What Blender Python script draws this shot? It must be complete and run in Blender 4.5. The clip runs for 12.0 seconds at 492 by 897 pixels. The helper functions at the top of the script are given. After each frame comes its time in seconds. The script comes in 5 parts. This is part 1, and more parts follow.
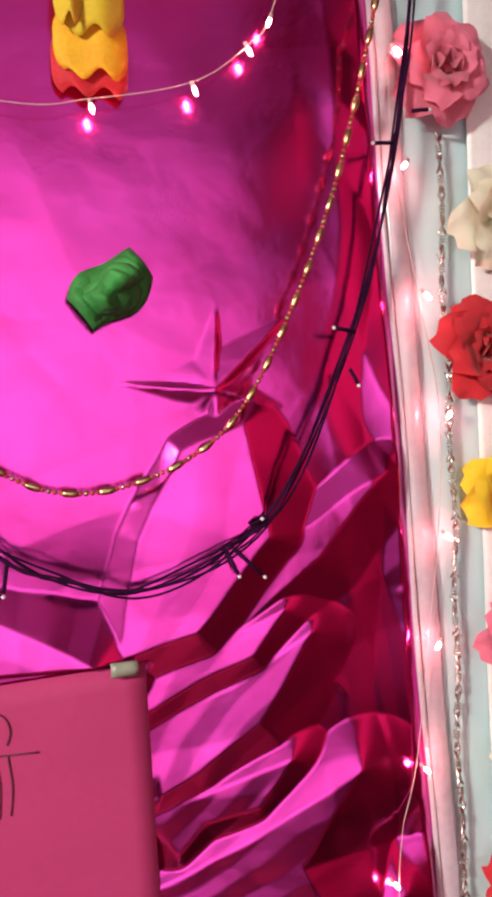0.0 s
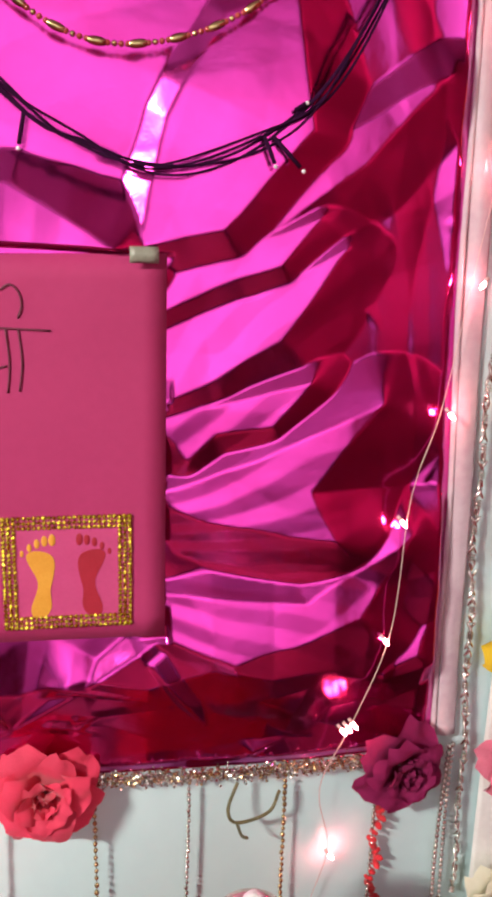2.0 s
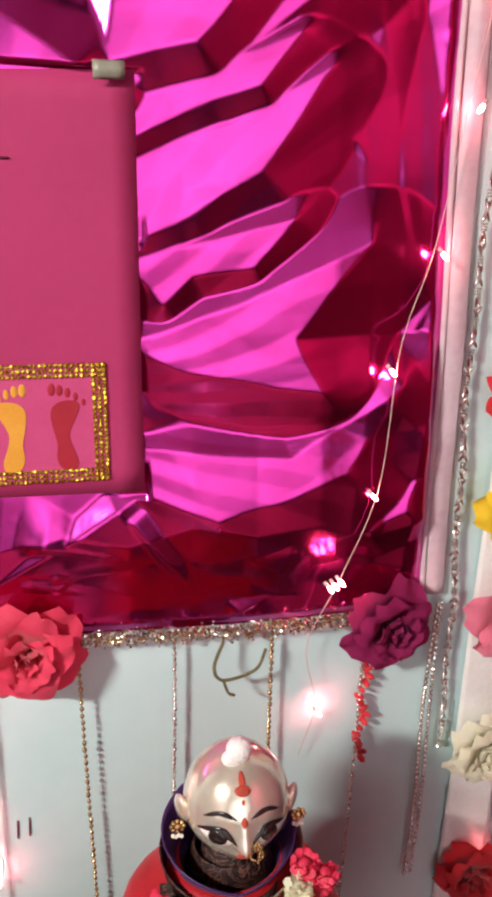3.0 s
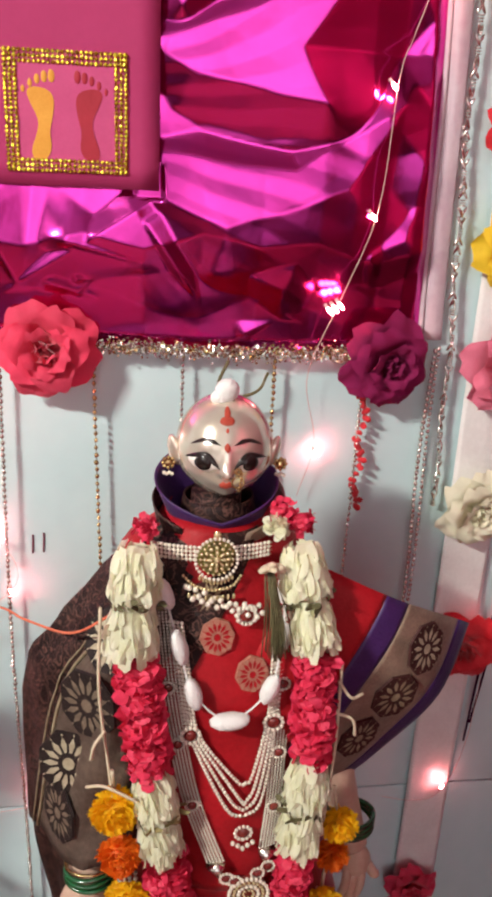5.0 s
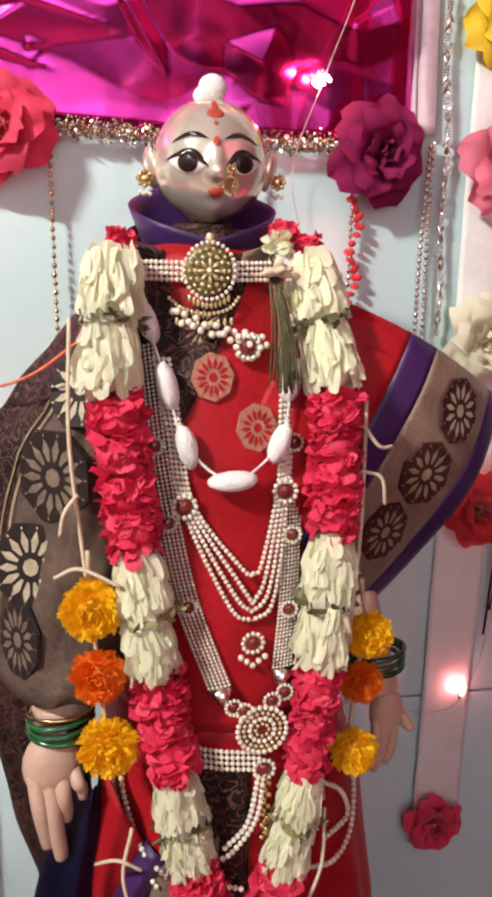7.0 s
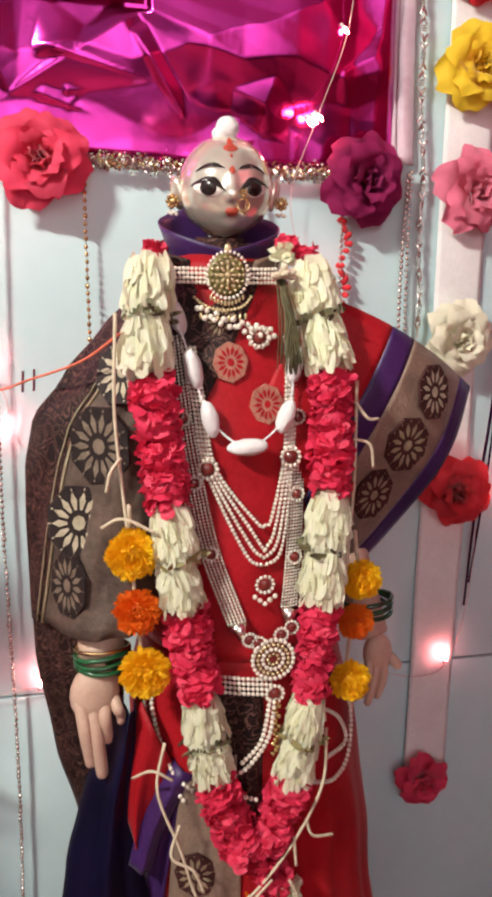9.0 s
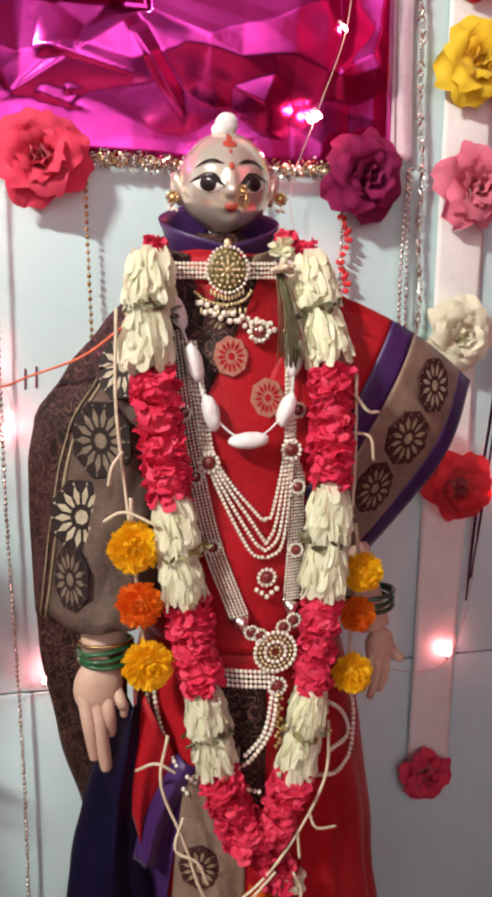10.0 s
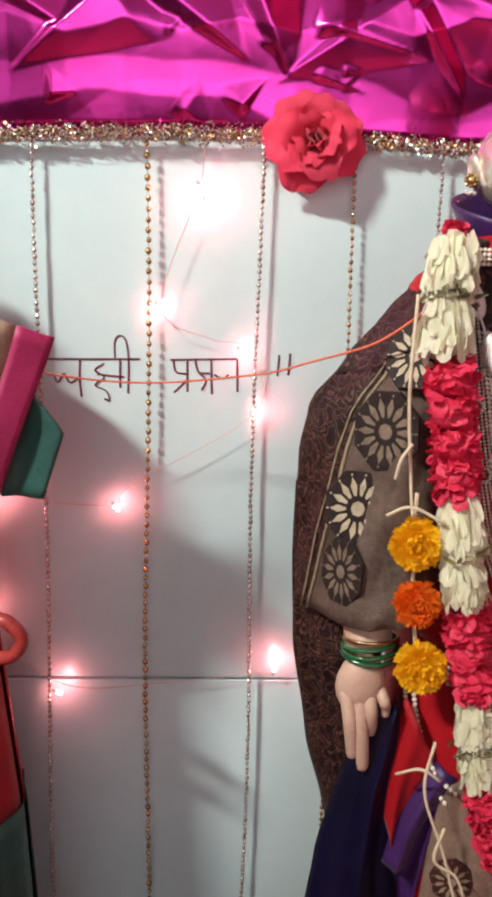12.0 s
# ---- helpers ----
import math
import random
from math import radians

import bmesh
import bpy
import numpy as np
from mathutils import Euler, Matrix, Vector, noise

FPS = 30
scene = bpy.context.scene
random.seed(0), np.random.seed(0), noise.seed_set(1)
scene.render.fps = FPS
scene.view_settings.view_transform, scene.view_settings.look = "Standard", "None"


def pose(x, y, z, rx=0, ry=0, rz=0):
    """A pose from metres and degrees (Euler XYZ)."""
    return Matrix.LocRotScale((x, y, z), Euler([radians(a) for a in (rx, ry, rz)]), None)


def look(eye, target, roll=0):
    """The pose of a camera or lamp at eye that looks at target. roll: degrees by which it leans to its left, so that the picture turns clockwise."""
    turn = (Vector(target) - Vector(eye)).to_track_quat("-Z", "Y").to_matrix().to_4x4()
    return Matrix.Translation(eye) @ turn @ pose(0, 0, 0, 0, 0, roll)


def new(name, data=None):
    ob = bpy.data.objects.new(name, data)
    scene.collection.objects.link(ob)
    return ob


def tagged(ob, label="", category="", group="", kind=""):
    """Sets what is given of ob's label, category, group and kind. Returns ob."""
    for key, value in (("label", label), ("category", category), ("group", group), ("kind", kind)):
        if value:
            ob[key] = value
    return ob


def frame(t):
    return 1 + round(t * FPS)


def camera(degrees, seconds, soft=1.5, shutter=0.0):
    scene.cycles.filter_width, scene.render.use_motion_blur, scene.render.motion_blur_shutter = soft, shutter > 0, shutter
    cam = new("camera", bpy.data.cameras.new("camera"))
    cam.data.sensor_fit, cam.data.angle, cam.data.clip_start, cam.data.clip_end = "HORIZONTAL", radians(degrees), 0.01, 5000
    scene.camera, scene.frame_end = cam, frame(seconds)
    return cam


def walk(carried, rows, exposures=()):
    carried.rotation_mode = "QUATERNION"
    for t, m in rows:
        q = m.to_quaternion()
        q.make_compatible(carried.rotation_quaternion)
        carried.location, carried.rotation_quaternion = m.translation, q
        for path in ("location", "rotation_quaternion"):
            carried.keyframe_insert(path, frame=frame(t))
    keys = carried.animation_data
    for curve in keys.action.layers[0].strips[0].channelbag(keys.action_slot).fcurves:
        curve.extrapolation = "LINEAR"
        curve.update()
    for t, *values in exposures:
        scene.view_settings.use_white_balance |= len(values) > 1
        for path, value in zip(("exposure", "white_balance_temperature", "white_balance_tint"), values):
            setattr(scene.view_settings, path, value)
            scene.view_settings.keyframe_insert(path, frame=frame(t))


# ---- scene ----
cam = camera(32.0, 12.0, soft=3.8)
PATH = [
    (0, (-0.13, -0.6825, 1.6038), (0.5337, 1.7237, 1.4675), -3.2),
    (0.5, (-0.1375, -0.6837, 1.5775), (0.4838, 1.7225, 1.3025), -1.8),
    (1, (-0.1313, -0.6862, 1.5312), (0.5475, 1.69, 1.1475), 0.1),
    (1.5, (-0.1288, -0.6775, 1.4837), (0.4875, 1.6938, 0.9888), 1.7),
    (2, (-0.11, -0.6663, 1.435), (0.385, 1.695, 0.775), 1.9),
    (2.5, (-0.0988, -0.6562, 1.4113), (0.3825, 1.6538, 0.5862), 1.2),
    (3, (-0.095, -0.6488, 1.3838), (0.4062, 1.6187, 0.4575), 1.4),
    (3.5, (-0.1025, -0.6725, 1.3513), (0.425, 1.5563, 0.35), 2.4),
    (5.3, (-0.0562, -0.8063, 1.1425), (0.2275, 1.5013, 0.225), 2.1),
    (5.5, (-0.0513, -0.805, 1.1275), (0.2038, 1.5013, 0.1962), 1.5),
    (6, (-0.07, -0.7775, 1.0312), (0.2313, 1.535, 0.1313), -0.0),
    (6.5, (-0.0638, -0.7437, 0.9413), (0.3375, 1.5837, 0.1225), 0.2),
    (7, (-0.0875, -0.77, 0.8862), (0.41, 1.595, 0.2488), 1.4),
    (8.8, (-0.1275, -0.88, 0.8738), (0.4025, 1.4988, 0.3162), 1.1),
    (9, (-0.1275, -0.885, 0.8725), (0.3987, 1.495, 0.32), 1.0),
    (9.5, (-0.1313, -0.8825, 0.8638), (0.3912, 1.5, 0.32), 0.8),
    (10, (-0.1263, -0.8912, 0.8662), (0.3887, 1.4938, 0.3225), 0.6),
    (10.5, (-0.1375, -0.8875, 0.8613), (0.385, 1.4963, 0.3175), 0.6),
    (11, (-0.1625, -0.8825, 0.855), (0.2963, 1.5125, 0.3062), 1.2),
    (11.5, (-0.1938, -0.8725, 0.8575), (0.0938, 1.5463, 0.2912), 1.4),
    (12, (-0.225, -0.8588, 0.8587), (-0.1363, 1.5737, 0.2875), 1.5),
]
walk(cam, [(t, look(eye, target, roll)) for t, eye, target, roll in PATH],
     exposures=[(0, 0.0), (3.5, 0.05), (5.5, 0.1), (7, 0.3), (9, 0.28), (10.5, 0.25), (12, 0.12)])

# ---- light: a short lamp high on the side wall and an added, unseen fill aimed at the far wall; the fairy bulbs are meshes further down ----
world = bpy.data.worlds.new("room_air")
world.use_nodes = True
world.node_tree.nodes["Background"].inputs[0].default_value = (0.75, 0.85, 1.0, 1)
world.node_tree.nodes["Background"].inputs[1].default_value = 0.05
scene.world = world
tube_data = bpy.data.lights.new("tube_lamp", "AREA")
tube_data.shape, tube_data.size, tube_data.size_y = "RECTANGLE", 0.28, 0.07
tube_data.energy, tube_data.color = 19.5, (1.0, 0.965, 0.88)
tube_data.spread = radians(100)
tube_lamp = new("tube_lamp", tube_data)
tube_lamp.matrix_world = look((-1.5, -1.4, 2.2), (0.0, 0.0, 0.95))

# added fill, no real fixture: brightens what the foil reflects and the bounce
fill_data = bpy.data.lights.new("far_wall_fill", "AREA")
fill_data.shape, fill_data.size, fill_data.size_y = "RECTANGLE", 1.2, 0.1
fill_data.energy, fill_data.color = 100.0, (0.95, 0.95, 0.98)
fill_data.spread = radians(105)
fill_lamp = new("far_wall_fill", fill_data)
fill_lamp.matrix_world = look((-0.2, -0.7, 2.55), (0.05, -3.2, 0.65))


# ---- materials ----
def surf(name, low, high, scale=30.0, rough=0.6, metal=0.0, bump=0.2, bump_scale=None, spread=0.0, sheen=0.0, coat=0.0,
         fine=0.35, through_light=0.0, detail=6.0):
    m = bpy.data.materials.new(name)
    m.use_nodes = True
    n, l = m.node_tree.nodes, m.node_tree.links
    b = n["Principled BSDF"]
    tc = n.new("ShaderNodeTexCoord")
    big = n.new("ShaderNodeTexNoise")
    big.inputs["Scale"].default_value, big.inputs["Detail"].default_value = scale, detail
    small = n.new("ShaderNodeTexNoise")
    small.inputs["Scale"].default_value, small.inputs["Detail"].default_value = scale * 9, 3
    for t in (big, small):
        l.new(tc.outputs["Object"], t.inputs["Vector"])
    both = n.new("ShaderNodeMix")
    both.inputs[0].default_value = fine
    l.new(big.outputs["Fac"], both.inputs[2])
    l.new(small.outputs["Fac"], both.inputs[3])
    ramp = n.new("ShaderNodeValToRGB")
    ramp.color_ramp.elements[0].position, ramp.color_ramp.elements[1].position = 0.35, 0.68
    ramp.color_ramp.elements[0].color, ramp.color_ramp.elements[1].color = (*low, 1), (*high, 1)
    l.new(both.outputs[0], ramp.inputs[0])
    colour = ramp.outputs[0]
    if spread:
        info, hsv, mul = n.new("ShaderNodeObjectInfo"), n.new("ShaderNodeHueSaturation"), n.new("ShaderNodeMapRange")
        mul.inputs[3].default_value, mul.inputs[4].default_value = 1 - spread, 1 + spread
        l.new(info.outputs["Random"], mul.inputs[0])
        l.new(mul.outputs[0], hsv.inputs["Value"])
        l.new(colour, hsv.inputs["Color"])
        colour = hsv.outputs[0]
    l.new(colour, b.inputs["Base Color"])
    b.inputs["Roughness"].default_value, b.inputs["Metallic"].default_value = rough, metal
    b.inputs["Sheen Weight"].default_value, b.inputs["Coat Weight"].default_value = sheen, coat
    b.inputs["Coat Roughness"].default_value = 0.1
    if bump:
        bt, bn = n.new("ShaderNodeTexNoise"), n.new("ShaderNodeBump")
        bt.inputs["Scale"].default_value, bt.inputs["Detail"].default_value = bump_scale or scale * 4, 4
        bn.inputs["Strength"].default_value, bn.inputs["Distance"].default_value = bump, 0.002
        l.new(tc.outputs["Object"], bt.inputs["Vector"])
        l.new(bt.outputs["Fac"], bn.inputs["Height"])
        l.new(bn.outputs[0], b.inputs["Normal"])
    if through_light:
        tr, mix, out = n.new("ShaderNodeBsdfTranslucent"), n.new("ShaderNodeMixShader"), n["Material Output"]
        mix.inputs[0].default_value = through_light
        l.new(colour, tr.inputs[0])
        l.new(b.outputs[0], mix.inputs[1])
        l.new(tr.outputs[0], mix.inputs[2])
        l.new(mix.outputs[0], out.inputs[0])
    return m


def glow(name, colour, strength):
    m = bpy.data.materials.new(name)
    m.use_nodes = True
    b = m.node_tree.nodes["Principled BSDF"]
    b.inputs["Base Color"].default_value = (0.9, 0.8, 0.75, 1)
    b.inputs["Emission Color"].default_value, b.inputs["Emission Strength"].default_value = (*colour, 1), strength
    return m


M_TILE = surf("glazed_tile", (0.52, 0.70, 0.72), (0.62, 0.79, 0.80), 5, 0.22, bump=0.03, bump_scale=12, fine=0.2)
M_GROUT = surf("grout", (0.10, 0.10, 0.10), (0.2, 0.19, 0.18), 60, 0.9)
# the floor's red is invented, so the foil's lower folds reflect crimson
M_FLOOR = surf("floor_red_for_reflection", (0.24, 0.060, 0.055), (0.32, 0.085, 0.075), 12, 0.4)
M_PLASTER = surf("cream_plaster", (0.66, 0.65, 0.64), (0.75, 0.74, 0.73), 4, 0.8)
M_CEIL = surf("white_ceiling_paint", (0.78, 0.78, 0.78), (0.84, 0.84, 0.83), 4, 0.8)
# invented red of the unseen east wall, gives the foil its crimson reflections
M_REFLECT_RED = surf("red_for_foil_reflection", (0.27, 0.010, 0.040), (0.36, 0.014, 0.055), 5, 0.8)
M_FOIL = surf("magenta_foil", (0.64, 0.040, 0.32), (0.70, 0.056, 0.42), 9, 0.17, 1.0, bump=0.10, bump_scale=70, fine=0.15)
M_CARD = surf("pink_card_paper", (0.36, 0.020, 0.108), (0.40, 0.026, 0.125), 14, 0.75, bump=0.05, bump_scale=300)
M_TAPE = surf("grey_tape", (0.20, 0.20, 0.15), (0.3, 0.3, 0.24), 60, 0.4)
M_INK = surf("maroon_ink", (0.10, 0.01, 0.03), (0.16, 0.02, 0.05), 80, 0.6)
M_WHITE_RIBBON = surf("white_satin_ribbon", (0.70, 0.68, 0.66), (0.82, 0.8, 0.78), 25, 0.35, sheen=0.3, bump=0.15, bump_scale=60)
M_EDGE = surf("pink_glossy_edging", (0.50, 0.36, 0.42), (0.64, 0.52, 0.56), 12, 0.2, coat=0.6, bump=0.1)
M_GOLD = surf("gold_bead", (0.44, 0.29, 0.12), (0.76, 0.57, 0.29), 120, 0.22, 1.0, bump=0.1)
M_SILVER = surf("silver_bead", (0.55, 0.52, 0.47), (0.85, 0.82, 0.75), 120, 0.18, 1.0, bump=0.1)
M_MAROON_BEAD = surf("maroon_bead", (0.25, 0.03, 0.03), (0.45, 0.06, 0.05), 90, 0.25)
M_WIRE = surf("dark_purple_cable", (0.014, 0.001, 0.014), (0.035, 0.004, 0.034), 90, 0.9)
M_WIRE.node_tree.nodes["Principled BSDF"].inputs["Specular IOR Level"].default_value = 0.1
M_CLEAR_WIRE = surf("thin_pinkish_cable", (0.55, 0.35, 0.35), (0.68, 0.48, 0.46), 90, 0.4)
M_BULB = glow("lit_rice_bulb", (1.0, 0.24, 0.25), 260)
M_BULB_RED = glow("lit_red_bulb", (1.0, 0.06, 0.10), 45)
M_THREAD = surf("orange_thread", (0.55, 0.10, 0.05), (0.7, 0.2, 0.1), 200, 0.8)
ROSE = {
    "red": surf("red_rose_cloth", (0.50, 0.008, 0.018), (0.68, 0.02, 0.035), 60, 0.7, spread=0.2, sheen=0.3, through_light=0.25),
    "crimson": surf("crimson_rose_cloth", (0.62, 0.02, 0.07), (0.78, 0.05, 0.13), 60, 0.7, spread=0.2, sheen=0.3, through_light=0.25),
    "purple": surf("purple_rose_cloth", (0.17, 0.002, 0.052), (0.31, 0.004, 0.095), 60, 0.85, spread=0.15, sheen=0.0, through_light=0.2),
    "pink": surf("pink_rose_cloth", (0.72, 0.12, 0.22), (0.85, 0.26, 0.36), 60, 0.7, spread=0.15, sheen=0.3, through_light=0.25),
    "yellow": surf("yellow_rose_cloth", (0.78, 0.50, 0.01), (0.88, 0.66, 0.03), 60, 0.7, spread=0.12, sheen=0.2, through_light=0.25),
    "white": surf("cream_rose_cloth", (0.76, 0.72, 0.52), (0.86, 0.83, 0.68), 60, 0.7, spread=0.1, sheen=0.2, through_light=0.25),
    "green": surf("green_leaf_cloth", (0.015, 0.16, 0.02), (0.05, 0.32, 0.06), 60, 0.7, spread=0.2, through_light=0.15),
    "amber": surf("amber_rose_cloth", (0.80, 0.36, 0.01), (0.88, 0.55, 0.02), 40, 0.7, spread=0.15, through_light=0.2),
}


# ---- building helpers ----
class Heap:
    """Vertices and faces that are gathered and then become one mesh."""

    def __init__(self):
        self.v, self.f, self.mi = [], [], []

    def add(self, verts, faces, m=None, slot=0):
        k = len(self.v)
        self.v += [tuple(m @ Vector(p)) for p in verts] if m else [tuple(p) for p in verts]
        self.f += [tuple(k + i for i in q) for q in faces]
        self.mi += [slot] * len(faces)

    def mesh(self, name, mats, smooth=True):
        me = bpy.data.meshes.new(name)
        me.from_pydata(self.v, [], self.f)
        for one in (mats if isinstance(mats, (list, tuple)) else [mats]):
            me.materials.append(one)
        me.polygons.foreach_set("material_index", self.mi)
        me.polygons.foreach_set("use_smooth", [smooth] * len(self.f))
        me.update()
        return me


def put(name, heap, mats, parent=None, label="", smooth=True, at=None):
    ob = new(name, heap.mesh(name, mats, smooth) if isinstance(heap, Heap) else heap)
    if parent:
        ob.parent = parent
    if at is not None:
        ob.matrix_local = at
    if label:
        ob["label"] = label
    return ob


def holder(name, place, label, category, group="", kind=""):
    ob = new(name)
    ob.location = place
    return tagged(ob, label, category, group, kind)


def ball(nu=8, nv=5):
    v, f = [(0, 0, 1)], []
    for j in range(1, nv):
        a = math.pi * j / nv
        v += [(math.sin(a) * math.cos(2 * math.pi * i / nu), math.sin(a) * math.sin(2 * math.pi * i / nu), math.cos(a)) for i in range(nu)]
    v.append((0, 0, -1))
    for i in range(nu):
        f.append((0, 1 + i, 1 + (i + 1) % nu))
        for j in range(nv - 2):
            a, b = 1 + j * nu, 1 + (j + 1) * nu
            f.append((a + i, b + i, b + (i + 1) % nu, a + (i + 1) % nu))
        f.append((len(v) - 1, 1 + (nv - 2) * nu + (i + 1) % nu, 1 + (nv - 2) * nu + i))
    return v, f


BALL, BALL_LOW, BALL_FINE = ball(8, 5), ball(5, 3), ball(14, 9)


def box(x0, y0, z0, x1, y1, z1, bevel=0.0):
    bm = bmesh.new()
    bmesh.ops.create_cube(bm, size=1)
    for q in bm.verts:
        q.co = ((x0 + x1) / 2 + q.co.x * (x1 - x0), (y0 + y1) / 2 + q.co.y * (y1 - y0), (z0 + z1) / 2 + q.co.z * (z1 - z0))
    if bevel:
        bmesh.ops.bevel(bm, geom=list(bm.edges), offset=bevel, segments=2, affect="EDGES", profile=0.6)
    h = Heap()
    bm.verts.ensure_lookup_table()
    h.add([q.co[:] for q in bm.verts], [[q.index for q in p.verts] for p in bm.faces])
    bm.free()
    return h


def bead(h, place, sx, sy=None, sz=None, turn=None, shape=BALL, slot=0):
    sy, sz = sx if sy is None else sy, sx if sz is None else sz
    m = Matrix.Translation(place) @ (turn.to_4x4() if turn is not None else Matrix()) @ Matrix.Diagonal((sx, sy, sz, 1))
    h.add(*shape, m, slot)


def spline(points, steps=10):
    """A smooth line through the points (Catmull-Rom)."""
    p = [Vector(q) for q in points]
    p = [2 * p[0] - p[1]] + p + [2 * p[-1] - p[-2]]
    out = []
    for i in range(1, len(p) - 2):
        a, b, c, d = p[i - 1:i + 3]
        for k in range(steps):
            t = k / steps
            out.append(0.5 * (2 * b + (c - a) * t + (2 * a - 5 * b + 4 * c - d) * t * t + (3 * b - a - 3 * c + d) * t ** 3))
    return out + [p[-2]]


def even(points, step):
    """Points at an even step along a line, each with its direction."""
    out, left = [], 0.0
    for a, b in zip(points, points[1:]):
        d = (b - a).length
        while left <= d and d > 0:
            out.append((a.lerp(b, left / d), (b - a).normalized()))
            left += step
        left -= d
    return out


def tube(h, points, r, sides=6, slot=0, squash=1.0):
    points = [Vector(p) for p in points]
    v, f, n = [], [], len(points)
    side = None
    for i, p in enumerate(points):
        d = (points[min(i + 1, n - 1)] - points[max(i - 1, 0)]).normalized()
        if side is None:
            side = d.cross(Vector((0.3, 1, 0.1))).normalized()
        side = (side - d * side.dot(d)).normalized()
        up = d.cross(side)
        q = r(i / max(n - 1, 1)) if callable(r) else r
        v += [p + (side * math.cos(2 * math.pi * k / sides) + up * math.sin(2 * math.pi * k / sides) * squash) * q for k in range(sides)]
    for i in range(n - 1):
        for k in range(sides):
            a, b = i * sides + k, i * sides + (k + 1) % sides
            f.append((a, b, b + sides, a + sides))
    f += [tuple(range(sides - 1, -1, -1)), tuple((n - 1) * sides + k for k in range(sides))]
    h.add(v, f, None, slot)


def sheet(h, fn, nu, nv, thick=0.0, slot=0):
    """A grid over u, v in 0..1; with a thickness it gets a back and a rim."""
    g = [[Vector(fn(i / nu, j / nv)) for i in range(nu + 1)] for j in range(nv + 1)]
    w = nu + 1
    v = [p for row in g for p in row]
    f = [(j * w + i, j * w + i + 1, (j + 1) * w + i + 1, (j + 1) * w + i) for j in range(nv) for i in range(nu)]
    if thick:
        k = len(v)
        back = []
        for j in range(nv + 1):
            for i in range(nu + 1):
                du = g[j][min(i + 1, nu)] - g[j][max(i - 1, 0)]
                dv = g[min(j + 1, nv)][i] - g[max(j - 1, 0)][i]
                nn = du.cross(dv)
                back.append(g[j][i] - (nn.normalized() if nn.length > 1e-12 else Vector((0, -1, 0))) * thick)
        v += back
        f += [tuple(k + i for i in reversed(q)) for q in f]
        rim = [i for i in range(w)] + [j * w + nu for j in range(1, nv + 1)] + [nv * w + i for i in range(nu - 1, -1, -1)] + [j * w for j in range(nv - 1, 0, -1)]
        f += [(rim[(i + 1) % len(rim)], rim[i], rim[i] + k, rim[(i + 1) % len(rim)] + k) for i in range(len(rim))]
    h.add(v, f, None, slot)


def lerp_table(table, z):
    """Straight-line reading of a table of (z, values...) in falling or rising order of z."""
    rows = sorted(table)
    if z <= rows[0][0]:
        return rows[0][1:]
    for a, b in zip(rows, rows[1:]):
        if z <= b[0]:
            t = (z - a[0]) / (b[0] - a[0])
            t = t * t * (3 - 2 * t) * 0.5 + t * 0.5
            return tuple(p + (q - p) * t for p, q in zip(a[1:], b[1:]))
    return rows[-1][1:]


# ---- the room ----
FLOOR_Z, JOINT_Z, TOP_Z = 0.02, 0.397, 2.75
wall = tagged(put("wall_north", box(-1.6, 0.012, FLOOR_Z, 1.0, 0.16, TOP_Z), M_GROUT), "tiled wall behind the decoration, pale blue-grey", "wall", kind="structure")
floor = tagged(put("floor", box(-1.6, -3.2, FLOOR_Z - 0.1, 1.0, 0.16, FLOOR_Z), M_FLOOR), "unseen floor, coloured red for the foil to reflect", "floor", kind="structure")
ceiling = tagged(put("ceiling", box(-1.6, -3.2, TOP_Z, 1.0, 0.16, TOP_Z + 0.1), M_CEIL), "white painted ceiling", "ceiling", kind="structure")
tagged(put("wall_west", box(-1.7, -3.2, FLOOR_Z, -1.6, 0.16, TOP_Z), M_PLASTER), "plain cream plaster wall", "wall", kind="structure")
# unseen wall, placed near and coloured red to shape the foil's reflections
tagged(put("wall_east", box(1.0, -3.2, FLOOR_Z, 1.1, 0.16, TOP_Z), M_REFLECT_RED), "unseen plain wall, red added for the foil to reflect", "wall", kind="structure")
tagged(put("wall_south", box(-1.7, -3.3, FLOOR_Z, 1.1, -3.2, TOP_Z), M_PLASTER), "plain cream plaster wall", "wall", kind="structure")

# ---- magenta foil ----
FOIL_L, FOIL_R, FOIL_B, FOIL_T = -0.70, 0.205, 0.955, 2.05
# creases that run out from pins and corners: start, tip, half width, height
FOLDS = [
    (-0.08, 1.405, -0.15, 1.47, 0.013, 0.008), (-0.10, 1.40, -0.21, 1.44, 0.012, 0.006),
    (-0.062, 1.41, -0.035, 1.50, 0.007, 0.004), (-0.055, 1.41, 0.012, 1.475, 0.008, 0.005),
    (0.03, 1.618, 0.10, 1.68, 0.010, 0.0032), (0.03, 1.618, -0.05, 1.625, 0.006, 0.0036),
    (0.03, 1.618, 0.037, 1.69, 0.008, 0.0032), (0.03, 1.618, 0.09, 1.60, 0.007, 0.003), (0.03, 1.618, 0.03, 1.55, 0.010, 0.0030),
]
FOLDS_LOW = [
    (-0.06, 1.08, -0.18, 1.0, 0.02, 0.009), (-0.2, 1.09, -0.16, 1.0, 0.02, 0.010), (-0.28, 1.08, -0.2, 1.02, 0.022, 0.010), (-0.33, 1.08, -0.42, 1.01, 0.02, 0.010),
